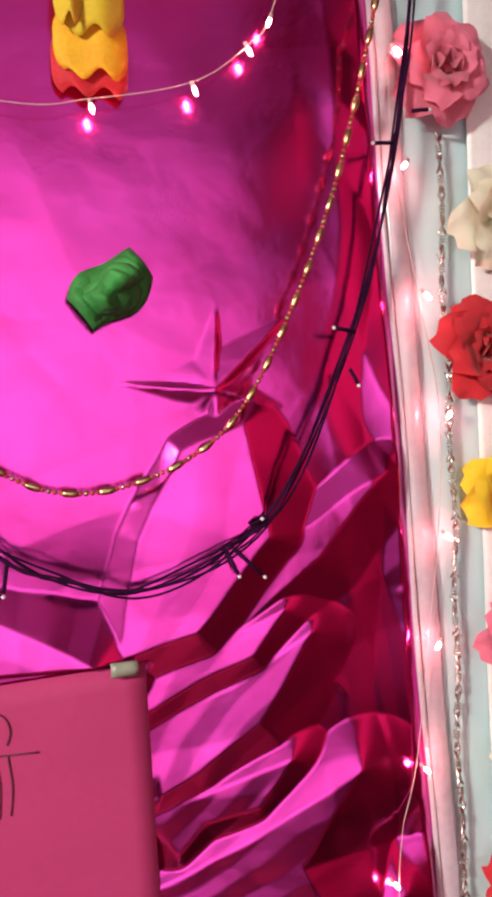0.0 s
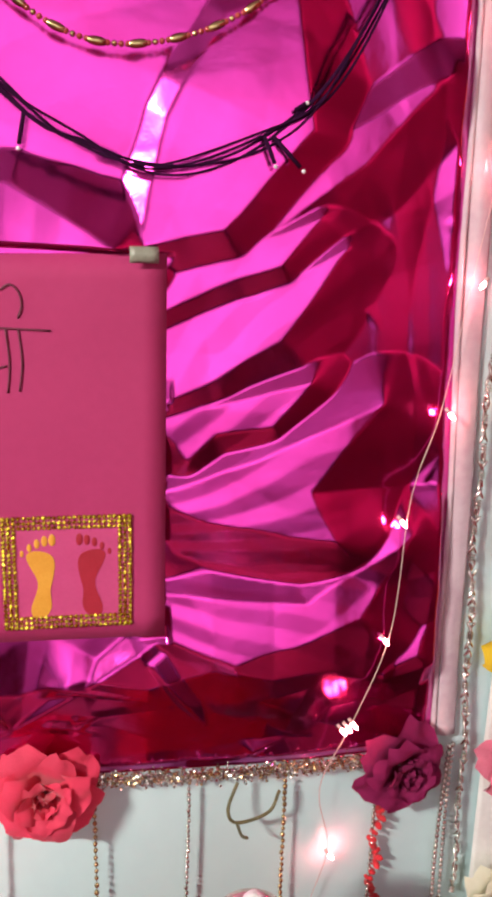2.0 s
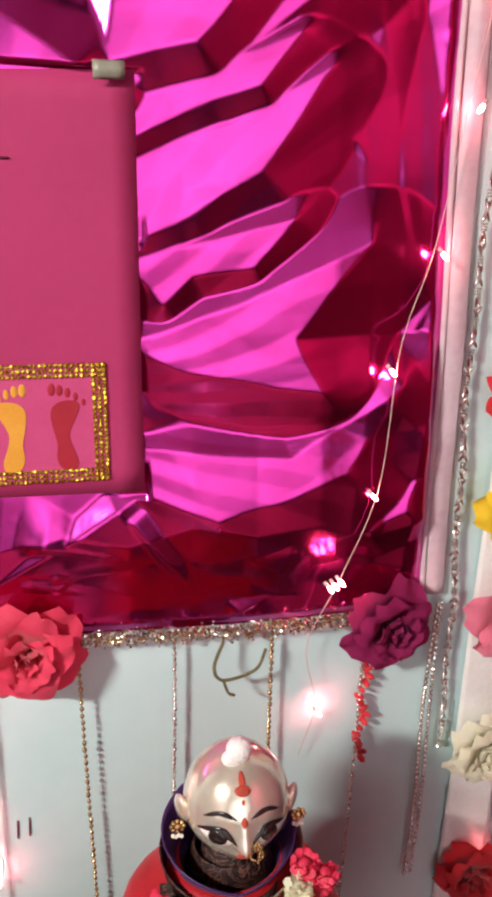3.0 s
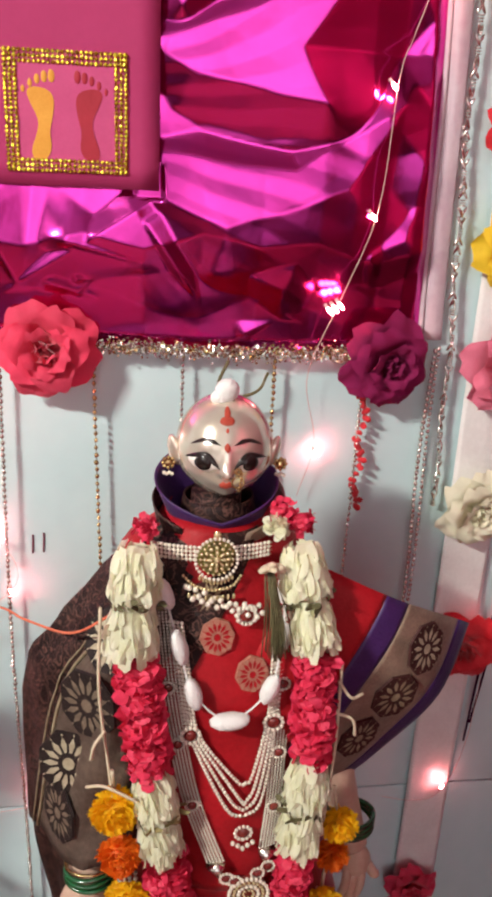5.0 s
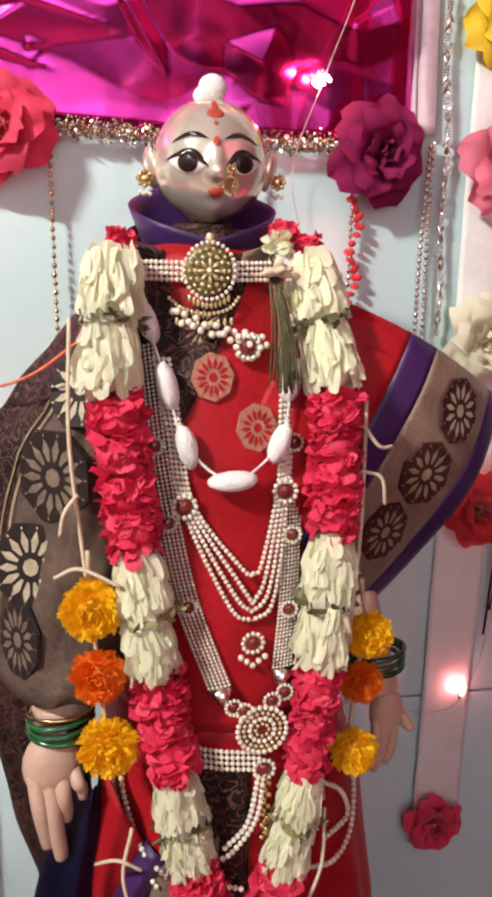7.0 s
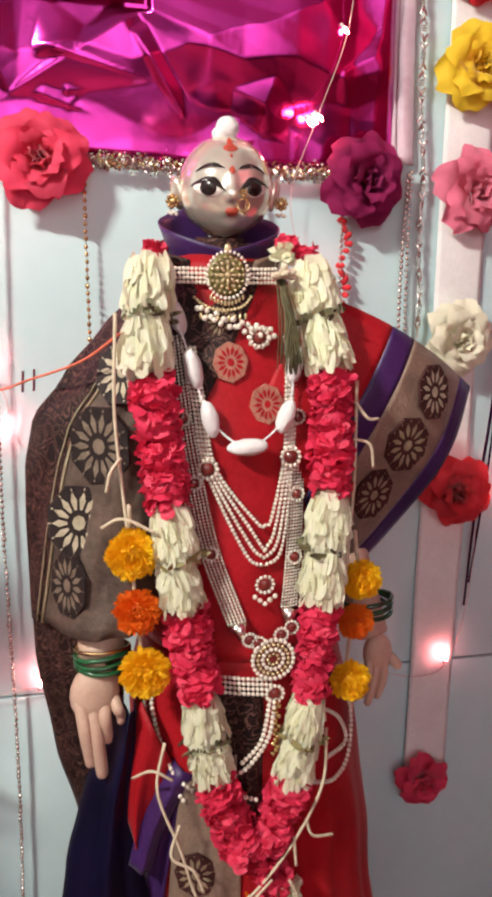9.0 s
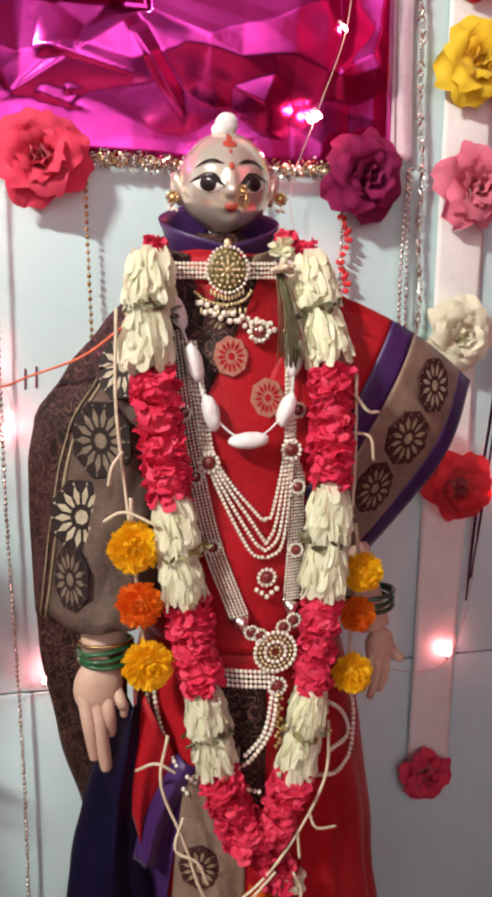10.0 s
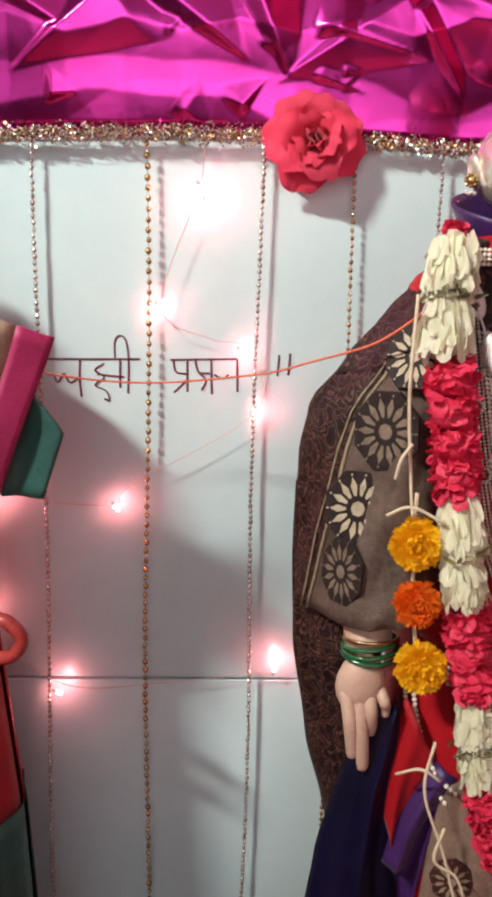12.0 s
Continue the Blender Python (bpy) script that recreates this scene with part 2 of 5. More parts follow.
    (-0.05, 1.07, 0.0, 1.0, 0.014, 0.008), (0.10, 1.07, 0.05, 1.0, 0.016, 0.009), (-0.45, 1.10, -0.34, 1.03, 0.02, 0.010), (-0.12, 1.05, -0.03, 1.03, 0.012, 0.008),
]
# pointed pleats fanning out from the card: upper root, upper edge, tip, notch, belly, lower root
PLEATS = [
    [(-0.05, 1.130), (0.08, 1.124), (0.172, 1.180), (0.128, 1.108), (0.018, 1.073), (-0.05, 1.100)],
    [(-0.05, 1.218), (0.04, 1.250), (0.134, 1.292), (0.078, 1.224), (0.102, 1.181), (-0.014, 1.197)],
    [(-0.05, 1.282), (0.02, 1.298), (0.075, 1.313), (0.046, 1.276), (0.0, 1.270), (-0.022, 1.246)],
    [(-0.05, 1.352), (0.03, 1.376), (0.100, 1.414), (0.050, 1.345), (0.0, 1.314), (-0.05, 1.290)],
    [(-0.05, 1.404), (0.013, 1.414), (0.076, 1.436), (0.048, 1.402), (0.013, 1.390), (-0.05, 1.360)],
    [(0.012, 1.426), (0.060, 1.482), (0.170, 1.542), (0.110, 1.476), (0.050, 1.432), (0.02, 1.415)],
    [(-0.060, 1.412), (-0.04, 1.500), (0.0, 1.570), (0.05, 1.592), (0.066, 1.500), (0.004, 1.428)],
]
SMALL_PLEATS = [
    [(0.156, 1.048), (0.172, 1.074), (0.191, 1.090), (0.184, 1.064)],
    [(-0.26, 1.445), (-0.15, 1.448), (-0.078, 1.408), (-0.26, 1.404)],
    [(0.045, 1.03), (0.06, 1.058), (0.085, 1.045), (0.075, 1.018)],
]


def wave(a):
    a = a / (2 * math.pi) % 1.0
    return 4 * abs(a - 0.5) - 1


random.seed(21)
CREASES = FOLDS + [(*f[:5], f[5] * 0.7) for f in FOLDS_LOW]
for k in range(110):
    x, z, a = random.uniform(-0.55, 0.2), random.uniform(0.96, 1.6), random.uniform(-0.9, 1.2)
    if x > 0.10 or z < 1.06 or random.random() < 0.12:
        l = random.uniform(0.015, 0.05)
        CREASES.append((x, z, x + l * math.cos(a), z + l * math.sin(a), random.uniform(0.004, 0.009), random.uniform(0.001, 0.0026)))
CREASES = [(x0, z0, x1 - x0, z1 - z0, (x1 - x0) ** 2 + (z1 - z0) ** 2, w, up) for x0, z0, x1, z1, w, up in CREASES]


class Pleat:
    """A flat-sided fold that faces up and to one side and falls away past its outline."""

    def __init__(self, ring, k):
        self.ring = ring
        xs, zs = [p[0] for p in ring], [p[1] for p in ring]
        self.x0, self.x1, self.z0, self.z1 = min(xs), max(xs), min(zs), max(zs)
        self.cz = sum(zs) / len(zs)
        self.gx, self.gz = 0.085 + 0.012 * math.sin(k * 2.1), -0.080 - 0.018 * math.cos(k * 1.7)
        self.base = 0.0050 + 0.001 * math.sin(k * 1.3)

    def height(self, x, z):
        if not (self.x0 - 0.07 < x < self.x1 + 0.07 and self.z0 - 0.07 < z < self.z1 + 0.07):
            return 0.0
        inside, near, ring = False, 1.0, self.ring
        for (ax, az), (bx, bz) in zip(ring, ring[1:] + ring[:1]):
            if (az > z) != (bz > z) and x < (bx - ax) * (z - az) / (bz - az) + ax:
                inside = not inside
            ex, ez = bx - ax, bz - az
            t = max(0.0, min(1.0, ((x - ax) * ex + (z - az) * ez) / (ex * ex + ez * ez)))
            near = min(near, math.hypot(x - ax - t * ex, z - az - t * ez))
        h = self.base + self.gx * (x - self.x0) + self.gz * (z - self.cz) + 0.0003 * wave(46 * math.atan2(z - 1.17, x + 0.17) + 4 * noise.noise(Vector((x * 7, self.cz, z * 7))))
        return h if inside else h - near * 0.36


PLEATS = [Pleat(ring, k) for k, ring in enumerate(PLEATS + SMALL_PLEATS)]


def foil_edge(z):
    return 0.218 - 0.038 * (z - 1.0)


def foil_y(x, z):
    """Flat-sided pointed folds over a gently uneven sheet."""
    h = 0.0
    for x0, z0, dx, dz, n, w, up in CREASES:
        s = ((x - x0) * dx + (z - z0) * dz) / n
        if -0.25 < s < 1.0:
            d = ((x - x0) * dz - (z - z0) * dx) / math.sqrt(n)
            ww = w * (3.0 if d < 0 else 0.9)
            if abs(d) < ww * 1.3:
                h = max(h, 1.4 * up * ((1 - s) - abs(d) / ww) * (1 if s > 0 else 1 + s * 4))
    q = Vector((x, 0.3, z))
    bend = Vector((0.0035 * noise.noise(q * 23), 0, 0.004 * noise.noise(q * 15 + Vector((3, 1, 2)))))
    h = max([h] + [p.height(x + bend.x, z + bend.z) for p in PLEATS])
    calm = max(0.5, min(1.0, (1.72 - z) / 0.25)) * 0.9 + 0.1
    a = noise.noise(q * 5.0)
    h += calm * 0.0009 * wave(30 * x + 22 * z + 4 * a) + calm * 0.0007 * wave(-18 * x + 49 * z + 4 * noise.noise(q * 6 + Vector((4, 0, 1))))
    h += 0.0045 * noise.noise(q * 3.6 + Vector((1.3, 0, 7.7))) + 0.0012 * noise.noise(q * 13 + Vector((5, 2, 0))) + 0.0002 * noise.noise(q * 37)
    h += 0.006
    # the sheet above the card leans a little to one side
    h += 0.016 * max(0.0, min(1.0, (z - 1.44) / 0.12)) * max(0.0, min(x, 0.07 - 0.02 * wave(z * 31)) + 0.35) * 0.5
    # loose, creased margin along the side and the lower hem
    m = max(0.0, (x - 0.11) / 0.1)
    h += m * (0.0022 * wave(z * 40 + 60 * x + 5 * a) + 0.0026 * wave(95 * x + 3 * noise.noise(q * 6)))
    low = max(0.0, (1.05 - z) / 0.1)
    h += low * 0.0024 * wave(z * 80 + 9 * x + 4 * noise.noise(q * 8))
    # the hem hangs back towards the wall
    z1 = 1.055 + 0.018 * noise.noise(Vector((x * 7, 0.2, 3.1))) + 0.006 * wave(x * 60)
    h += 0.013 * max(0.0, min(1 - (z1 - z) / 0.095, 1 - (z - z1) / 0.09))
    if 1.09 < z < 1.405 and x < -0.035:
        h = min(h, 0.015)
    rim = min(1, (foil_edge(z) - x) / 0.012, (z - FOIL_B) / 0.012)
    return -0.004 - max(0.0, h) * max(rim, 0.1)


foil = holder("foil_backdrop", (0, 0, FOIL_B), "crinkled shiny magenta foil sheet pinned on the wall", "foil backdrop")
hp = Heap()


def foil_point(u, v):
    z = FOIL_B + (FOIL_T - FOIL_B) * v
    x = FOIL_L + (foil_edge(z) - FOIL_L) * u
    return (x, foil_y(x, z), z - 0.004 * math.sin(u * 9))


sheet(hp, foil_point, 420, 560)
put("foil_sheet", hp, M_FOIL, foil, at=Matrix.Translation((0, 0, -FOIL_B)))
hp = Heap()
tube(hp, [(foil_edge(z) + 0.0015 * math.sin(z * 17), -0.006, z - FOIL_B) for z in np.arange(0.96, 2.15, 0.02)], 0.0028, 8)
put("rolled_edge", hp, M_EDGE, foil, "glossy rolled edge of the foil")

# white edging ribbon beside the foil, and the wide ribbon that carries the roses
def ribbon(name, x0, x1, z0, z1, y, mat, label, sway, lean=0.0):
    h = Heap()
    sheet(h, lambda u, v: (x0 + (x1 - x0) * u + sway * math.sin(v * 7) + lean * (z0 + (z1 - z0) * v - 1.0), y - 0.0022 * math.sin(math.pi * u) - 0.0012 * math.sin(v * 31 + u * 2), z0 + (z1 - z0) * v), 10, 120, 0.0008)
    return tagged(put(name, h, mat), label, "ribbon")


ribbon("edging_ribbon", 0.2192, 0.2385, 0.965, 2.15, -0.006, M_EDGE, "pale glossy ribbon edging the magenta foil", 0.0006, -0.036)
ribbon("satin_ribbon", 0.272, 0.326, 0.235, 2.2, -0.006, M_WHITE_RIBBON, "wide white satin ribbon hanging on the tiles", 0.0015)

# ---- card with footprints ----
card = holder("greeting_card", (-0.16, -0.026, 1.087), "pink paper card taped on the foil", "card")
CARD_M = Matrix.Translation((0.16, 0.026, -1.087))
hp = Heap()
sheet(hp, lambda u, v: (-0.285 + 0.246 * u, -0.022 - 0.005 * u * u * (1 - v) - 0.003 * v * (1 - u), 1.100 + 0.299 * v - 0.002 * u * (1 - v) + 0.006 * u * v), 14, 16, 0.0006)
put("paper", hp, M_CARD, card, at=CARD_M)


def card_y(x, z):
    u, v = (x + 0.285) / 0.246, (z - 1.100) / 0.299
    return -0.0226 - 0.005 * u * u * (1 - v) - 0.003 * v * (1 - u)


hp = Heap()
for line in ([(-0.215, 1.349), (-0.17, 1.350), (-0.124, 1.348)], [(-0.156, 1.349), (-0.154, 1.325), (-0.156, 1.302)], [(-0.147, 1.349), (-0.145, 1.325), (-0.1475, 1.303)],
             [(-0.147, 1.357), (-0.144, 1.366), (-0.146, 1.376), (-0.152, 1.381), (-0.159, 1.377)], [(-0.156, 1.322), (-0.170, 1.320), (-0.182, 1.327), (-0.178, 1.340), (-0.166, 1.338), (-0.170, 1.318), (-0.186, 1.303)]):
    tube(hp, spline([(x, card_y(x, z) - 0.0002, z) for x, z in line], 6), 0.0008, 5)
put("handwriting", hp, M_INK, card, "maroon handwritten letters", at=CARD_M)
tape = Heap()
sheet(tape, lambda u, v: (-0.067 + 0.021 * u, -0.030 - 0.003 * math.sin(math.pi * v), 1.398 + 0.012 * v), 4, 6, 0.0006)
tagged(put("adhesive_tape", tape, M_TAPE), "short strip of grey adhesive tape holding the card", "tape")

sticker = holder("footprint_sticker", (-0.115, -0.026, 1.15), "square sticker with two footprints in a gold frame", "sticker")
ST_M = Matrix.Translation((0.115, 0.026, -1.15))
M_HOLO = surf("gold_glitter_tape", (0.45, 0.28, 0.02), (0.75, 0.6, 0.08), 70, 0.25, 1.0, bump=0.8, bump_scale=420)
hp = Heap()
random.seed(5)
for i in range(26):
    for k in range(3):
        for x, z in ((-0.166 + 0.1 * (i + 0.5) / 26, 1.1955 + 0.0040 * k), (-0.166 + 0.1 * (i + 0.5) / 26, 1.1115 + 0.0040 * k),
                     (-0.1645 + 0.0040 * k, 1.1105 + 0.094 * (i + 0.5) / 26), (-0.0752 + 0.0040 * k, 1.1105 + 0.094 * (i + 0.5) / 26)):
            t = Euler((random.uniform(-.45, .45), 0.785, random.uniform(-.45, .45))).to_matrix()
            bead(hp, (x, card_y(x, z) - 0.001, z), 0.0021, 0.0011, 0.0021, t, BALL_LOW)
put("glitter_frame", hp, M_HOLO, sticker, "gold and green glitter frame", at=ST_M, smooth=False)


hp = Heap()
sheet(hp, lambda u, v: (lambda x, z: (x, card_y(x, z) - 0.0003, z))(-0.164 + 0.096 * u, 1.112 + 0.092 * v), 8, 8)
put("sticker_ground", hp, surf("rose_sticker_paper", (0.46, 0.045, 0.16), (0.52, 0.060, 0.19), 40, 0.55, bump=0.05), sticker, "rose pink sticker paper", at=ST_M)


def foot(name, mat, cx, flip, label):
    h = Heap()
    sole = [(0.0, -0.034), (0.007, -0.033), (0.0105, -0.025), (0.008, -0.012), (0.0075, -0.002), (0.012, 0.010), (0.0125, 0.018), (0.007, 0.022), (-0.002, 0.022), (-0.0095, 0.019), (-0.011, 0.012), (-0.007, 0.0), (-0.004, -0.012), (-0.0075, -0.024), (-0.006, -0.032)]
    ring = spline([(cx + flip * (0.86 * x - 0.005 * math.sin((z + 0.034) * 56)), 0, 1.154 + z) for x, z in sole + sole[:1]], 3)[:-1]
    n = len(ring)
    front = [Vector((p.x, card_y(p.x, p.z) - 0.0009, p.z)) for p in ring]
    rear = [p + Vector((0, 0.0007, 0)) for p in front]
    h.add(front + rear, [tuple(range(n)), *[(i, (i + 1) % n, n + (i + 1) % n, n + i) for i in range(n)]])
    for k in range(5):
        x, z, r = cx + flip * (-0.0105 + 0.0058 * k), 1.184 - 0.0012 * k * k * 0.55 + 0.001, 0.0036 - 0.0004 * k
        bead(h, (x, card_y(x, z) - 0.0006, z), r * 0.8, 0.0006, r * 1.45, shape=BALL)
    put(name, h, mat, sticker, label, at=ST_M, smooth=False)


foot("footprint", surf("yellow_print", (0.60, 0.26, 0.02), (0.70, 0.33, 0.04), 60, 0.6), -0.138, -1, "yellow footprint")
foot("footprint", surf("red_print", (0.30, 0.006, 0.02), (0.36, 0.010, 0.03), 60, 0.6), -0.096, 1, "red footprint")

# ---- braid along the lower hem, bead strings, tinsel ----
random.seed(8)
hp, hq = Heap(), Heap()
for i in range(6000):
    x, z = random.uniform(FOIL_L, 0.215), random.gauss(0.0, 0.0038)
    t = Euler((random.uniform(0, 3), random.uniform(0, 3), 0)).to_matrix()
    bead(hp if random.random() < 0.32 else hq, (x, -0.014 - random.uniform(0, 0.006), 0.956 + z - 0.004 * math.sin((x - FOIL_L) / (FOIL_R - FOIL_L) * 9)), 0.0016, 0.0009, 0.0013, t, BALL_LOW)
braid = holder("sequin_braid", (-0.2, -0.014, 0.95), "gold and silver sequin braid along the foil hem", "trim")
tagged(put("gold_sequin", hp, M_GOLD, braid, at=Matrix.Translation((0.2, 0.014, -0.95)), smooth=False), kind="stuff")
tagged(put("silver_sequin", hq, M_SILVER, braid, at=Matrix.Translation((0.2, 0.014, -0.95)), smooth=False), kind="stuff")


def bead_string(x, bottom, r, step, mat, label, y=-0.014):
    ob = holder("bead_string", (x, y, bottom), label, "bead string", "bead strings below the foil")
    h, k = Heap(), Heap()
    z, i = 0.95, 0
    while z > bottom:
        rr = r * random.uniform(0.85, 1.1)
        bead(h, (0.0022 * math.sin(z * 9 + x * 40) + random.uniform(-.0004, .0004), 0, z - bottom), rr, rr, rr * 1.15)
        z -= step * random.uniform(0.92, 1.08)
    tube(k, [(0.0022 * math.sin(q * 9 + x * 40), 0, q - bottom) for q in np.linspace(bottom, 0.955, 50)], 0.0005, 4)
    tagged(put("bead", h, mat, ob), kind="stuff")
    put("thread", k, M_SILVER, ob)


for x, r, step, mat, label in ((-0.50, 0.0024, 0.0060, M_SILVER, "hanging string of tiny silver beads"), (-0.399, 0.0025, 0.0062, M_SILVER, "hanging string of tiny silver beads"),
                               (-0.294, 0.0029, 0.0098, M_GOLD, "hanging string of round golden beads"), (-0.186, 0.0024, 0.0060, M_SILVER, "hanging string of tiny silver beads"),
                               (-0.096, 0.0023, 0.0075, M_GOLD, "hanging string of golden beads"), (-0.017, 0.0021, 0.0056, M_SILVER, "hanging string of tiny silver beads"),
                               (0.076, 0.0023, 0.0066, M_GOLD, "hanging string of golden beads"), (0.160, 0.0021, 0.0062, M_SILVER, "hanging string of tiny silver beads")):
    bead_string(x, FLOOR_Z, r, step, mat, label)

tinsel = holder("silver_garland", (0.243, -0.012, 0.79), "silver garland of twisted links beside the foil", "garland")
hp = Heap()
i = 0
for z in np.arange(0.0, 1.03, 0.0085):
    x = 0.003 * math.sin(z * 11) + 0.0015 * math.sin(z * 47) - 0.035 * (z - 0.21) + 0.045 * (z - 0.21) ** 2
    if i % 3:
        for k in (-1, 1):
            bead(hp, (x + 0.0016 * k, 0.001 * k, z), 0.0016, 0.0016, 0.0062, Euler((0.3 * k, 0.45 * k, i * 1.1)).to_matrix(), BALL)
    else:
        for k in range(3):
            bead(hp, (x, 0, z + 0.0024 * (k - 1)), 0.0034, 0.0034, 0.0009, None, BALL)
    i += 1
tagged(put("link", hp, M_SILVER, tinsel), kind="stuff")
double = holder("bead_garland", (0.235, -0.012, 0.62), "double silver bead garland hanging under the purple rose", "garland")
drop = Heap()
drop.add(*BALL)
drop = drop.mesh("silver_bead", M_SILVER)
for z in np.arange(0.0, 0.335, 0.0062):
    put("silver_bead", drop, None, double, at=Matrix.Translation((-0.003 + 0.002 * math.sin(z * 21), 0, z)) @ Matrix.Diagonal((0.0026, 0.0026, 0.003, 1)))
    put("silver_bead", drop, None, double, at=Matrix.Translation((0.0025 + 0.002 * math.sin(z * 17), -0.001, z + 0.003)) @ Matrix.Diagonal((0.0022, 0.0022, 0.0026, 1)))

# ---- gold chain and the dark cable bundle across the foil ----
hp, hq, ovals = Heap(), Heap(), []
line = spline([(0.189, -0.036, 2.0), (0.181, -0.036, 1.935), (0.129, -0.036, 1.759), (0.061, -0.036, 1.619), (0.005, -0.036, 1.564), (-0.074, -0.036, 1.542), (-0.138, -0.036, 1.563), (-0.2, -0.036, 1.63), (-0.28, -0.036, 1.77), (-0.33, -0.036, 1.96)], 24)
for i, (p, d) in enumerate(even(line, 0.0046)):
    turn = d.to_track_quat("Z", "Y").to_matrix()
    if i % 6 in (0, 1):
        if i % 6 == 0:
            ovals.append(Matrix.Translation(p + d * 0.0023) @ turn.to_4x4() @ Matrix.Diagonal((0.0031, 0.0031, 0.0078, 1)))
    else:
        bead(hq if i % 6 in (2, 5, 3) else hp, p, 0.0021, 0.0021, 0.0022, turn, BALL)
chain = holder("bead_chain", (-0.07, -0.03, 1.54), "gold and maroon bead chain looped across the foil", "bead chain")
oval = Heap()
oval.add(*ball(10, 7))
oval = oval.mesh("gold_bead", M_GOLD)
for m in ovals:
    put("gold_bead", oval, None, chain, at=Matrix.Translation((0.07, 0.03, -1.54)) @ m)
tagged(put("gold_spacer", hp, M_GOLD, chain, at=Matrix.Translation((0.07, 0.03, -1.54))), kind="stuff")
tagged(put("maroon_bead", hq, M_MAROON_BEAD, chain, at=Matrix.Translation((0.07, 0.03, -1.54))), kind="stuff")

cable = holder("cable_bundle", (-0.04, -0.03, 1.464), "bundle of dark fairy light cables sagging across the foil", "cable")
CM = Matrix.Translation((0.04, 0.03, -1.464))
mid = spline([(0.215, -0.034, 2.05), (0.211, -0.036, 1.937), (0.186, -0.036, 1.807), (0.147, -0.036, 1.668), (0.085, -0.036, 1.537), (0.031, -0.036, 1.489), (-0.043, -0.036, 1.464), (-0.1, -0.036, 1.479), (-0.142, -0.036, 1.503), (-0.22, -0.036, 1.575), (-0.3, -0.036, 1.70)], 16)
random.seed(3)
for k in range(5):
    ph, a = random.uniform(0, 6), random.uniform(0.0022, 0.0048)
    hp = Heap()
    tube(hp, [p + Vector((0.8 * a * math.cos(i * 0.13 + ph), 0.5 * a * math.cos(i * 0.21 + ph), a * math.sin(i * 0.16 + 2 * ph) + 0.0025 * math.sin(i * 0.05 + k))) for i, p in enumerate(mid)], 0.00095, 6)
    put("cable_strand", hp, M_WIRE, cable, at=CM)
M_TIP = surf("clear_bulb_tip", (0.6, 0.6, 0.62), (0.8, 0.8, 0.8), 60, 0.15)
for x, z, dx, dz in ((0.204, 1.832, 0.012, 0.0), (0.186, 1.806, -0.018, -0.002), (0.145, 1.655, -0.018, 0.003), (0.139, 1.625, 0.004, -0.012), (0.034, 1.489, 0.020, -0.021), (0.05, 1.507, 0.006, 0.004), (-0.137, 1.497, -0.004, -0.022), (0.028, 1.488, 0.007, -0.018)):
    hp = Heap()
    tube(hp, [(x, -0.036, z), (x + dx * 0.6, -0.040, z + dz * 0.6), (x + dx, -0.041, z + dz)], lambda t: 0.0016, 6)
    socket = put("bulb_socket", hp, M_WIRE, cable, at=CM)
    hp = Heap()
    bead(hp, (x + dx * 1.12, -0.0415, z + dz * 1.12), 0.0016)
    put("bulb_tip", hp, M_TIP, socket, "clear unlit bulb tip")


# ---- artificial roses ----
def petal_mesh(name, width, length, cup, curl, ruffle, seed):
    random.seed(seed)
    a, b = random.uniform(0, 6), random.uniform(0, 6)
    h = Heap()

    def fn(u, v):
        s = 2 * u - 1
        w = width * (math.sin(math.pi * min(1, 0.08 + v * 0.74)) ** 0.75)
        notch = 1 - 0.10 * (abs(s) ** 3) - 0.05 * math.cos(s * 3 + a)
        x = length * v * (notch if v > 0.5 else 1)
        z = cup * length * (v * v) - curl * length * max(0, v - 0.62) ** 2 * 6 + cup * 0.6 * width * s * s * v + ruffle * length * math.sin(s * 5 + a) * v * v + 0.4 * ruffle * length * math.sin(s * 9 + b) * v ** 3
        return (x, s * w, z)
    sheet(h, fn, 6, 6)
    return h


PETALS = {}


def rose(kind, x, z, size, label, y=-0.02, spin=0.0, tilt=(0, 0)):
    """An open cloth rose that faces the room; size is its diameter."""
    ob = holder("artificial_rose", (x, y, z), label, "rose", "cloth roses on the decoration")
    ob.rotation_euler = Euler((radians(90 + tilt[0]), 0, radians(tilt[1])))
    r = size / 2
    rings = ((5, 1.0, 10, 0), (5, 0.86, 28, 1), (5, 0.66, 47, 2), (4, 0.46, 64, 3), (3, 0.32, 78, 3))
    for k, (count, scale, lift, form) in enumerate(rings):
        for i in range(count):
            key = (kind, form, i % 2)
            if key not in PETALS:
                PETALS[key] = petal_mesh("petal", (0.56, 0.56, 0.52, 0.62)[form], 1.0, (0.16, 0.22, 0.30, 0.36)[form], (0.42, 0.45, 0.40, 0.20)[form], 0.075, form * 7 + i).mesh("petal", ROSE[kind])
            turn = 2 * math.pi * (i + 0.5 * k) / count + spin + 0.17 * math.sin(i * 3 + k + spin)
            m = Matrix.Rotation(turn, 4, "Z") @ Matrix.Translation((r * 0.05, 0, r * 0.10 * k * 0.6)) @ Matrix.Rotation(-radians(lift + 5 * math.sin(i * 2.1 + k)), 4, "Y") @ Matrix.Scale(r * scale, 4)
            put("petal", PETALS[key], None, ob, at=m)
    return ob


for i, (kind, x, z, size, word) in enumerate((
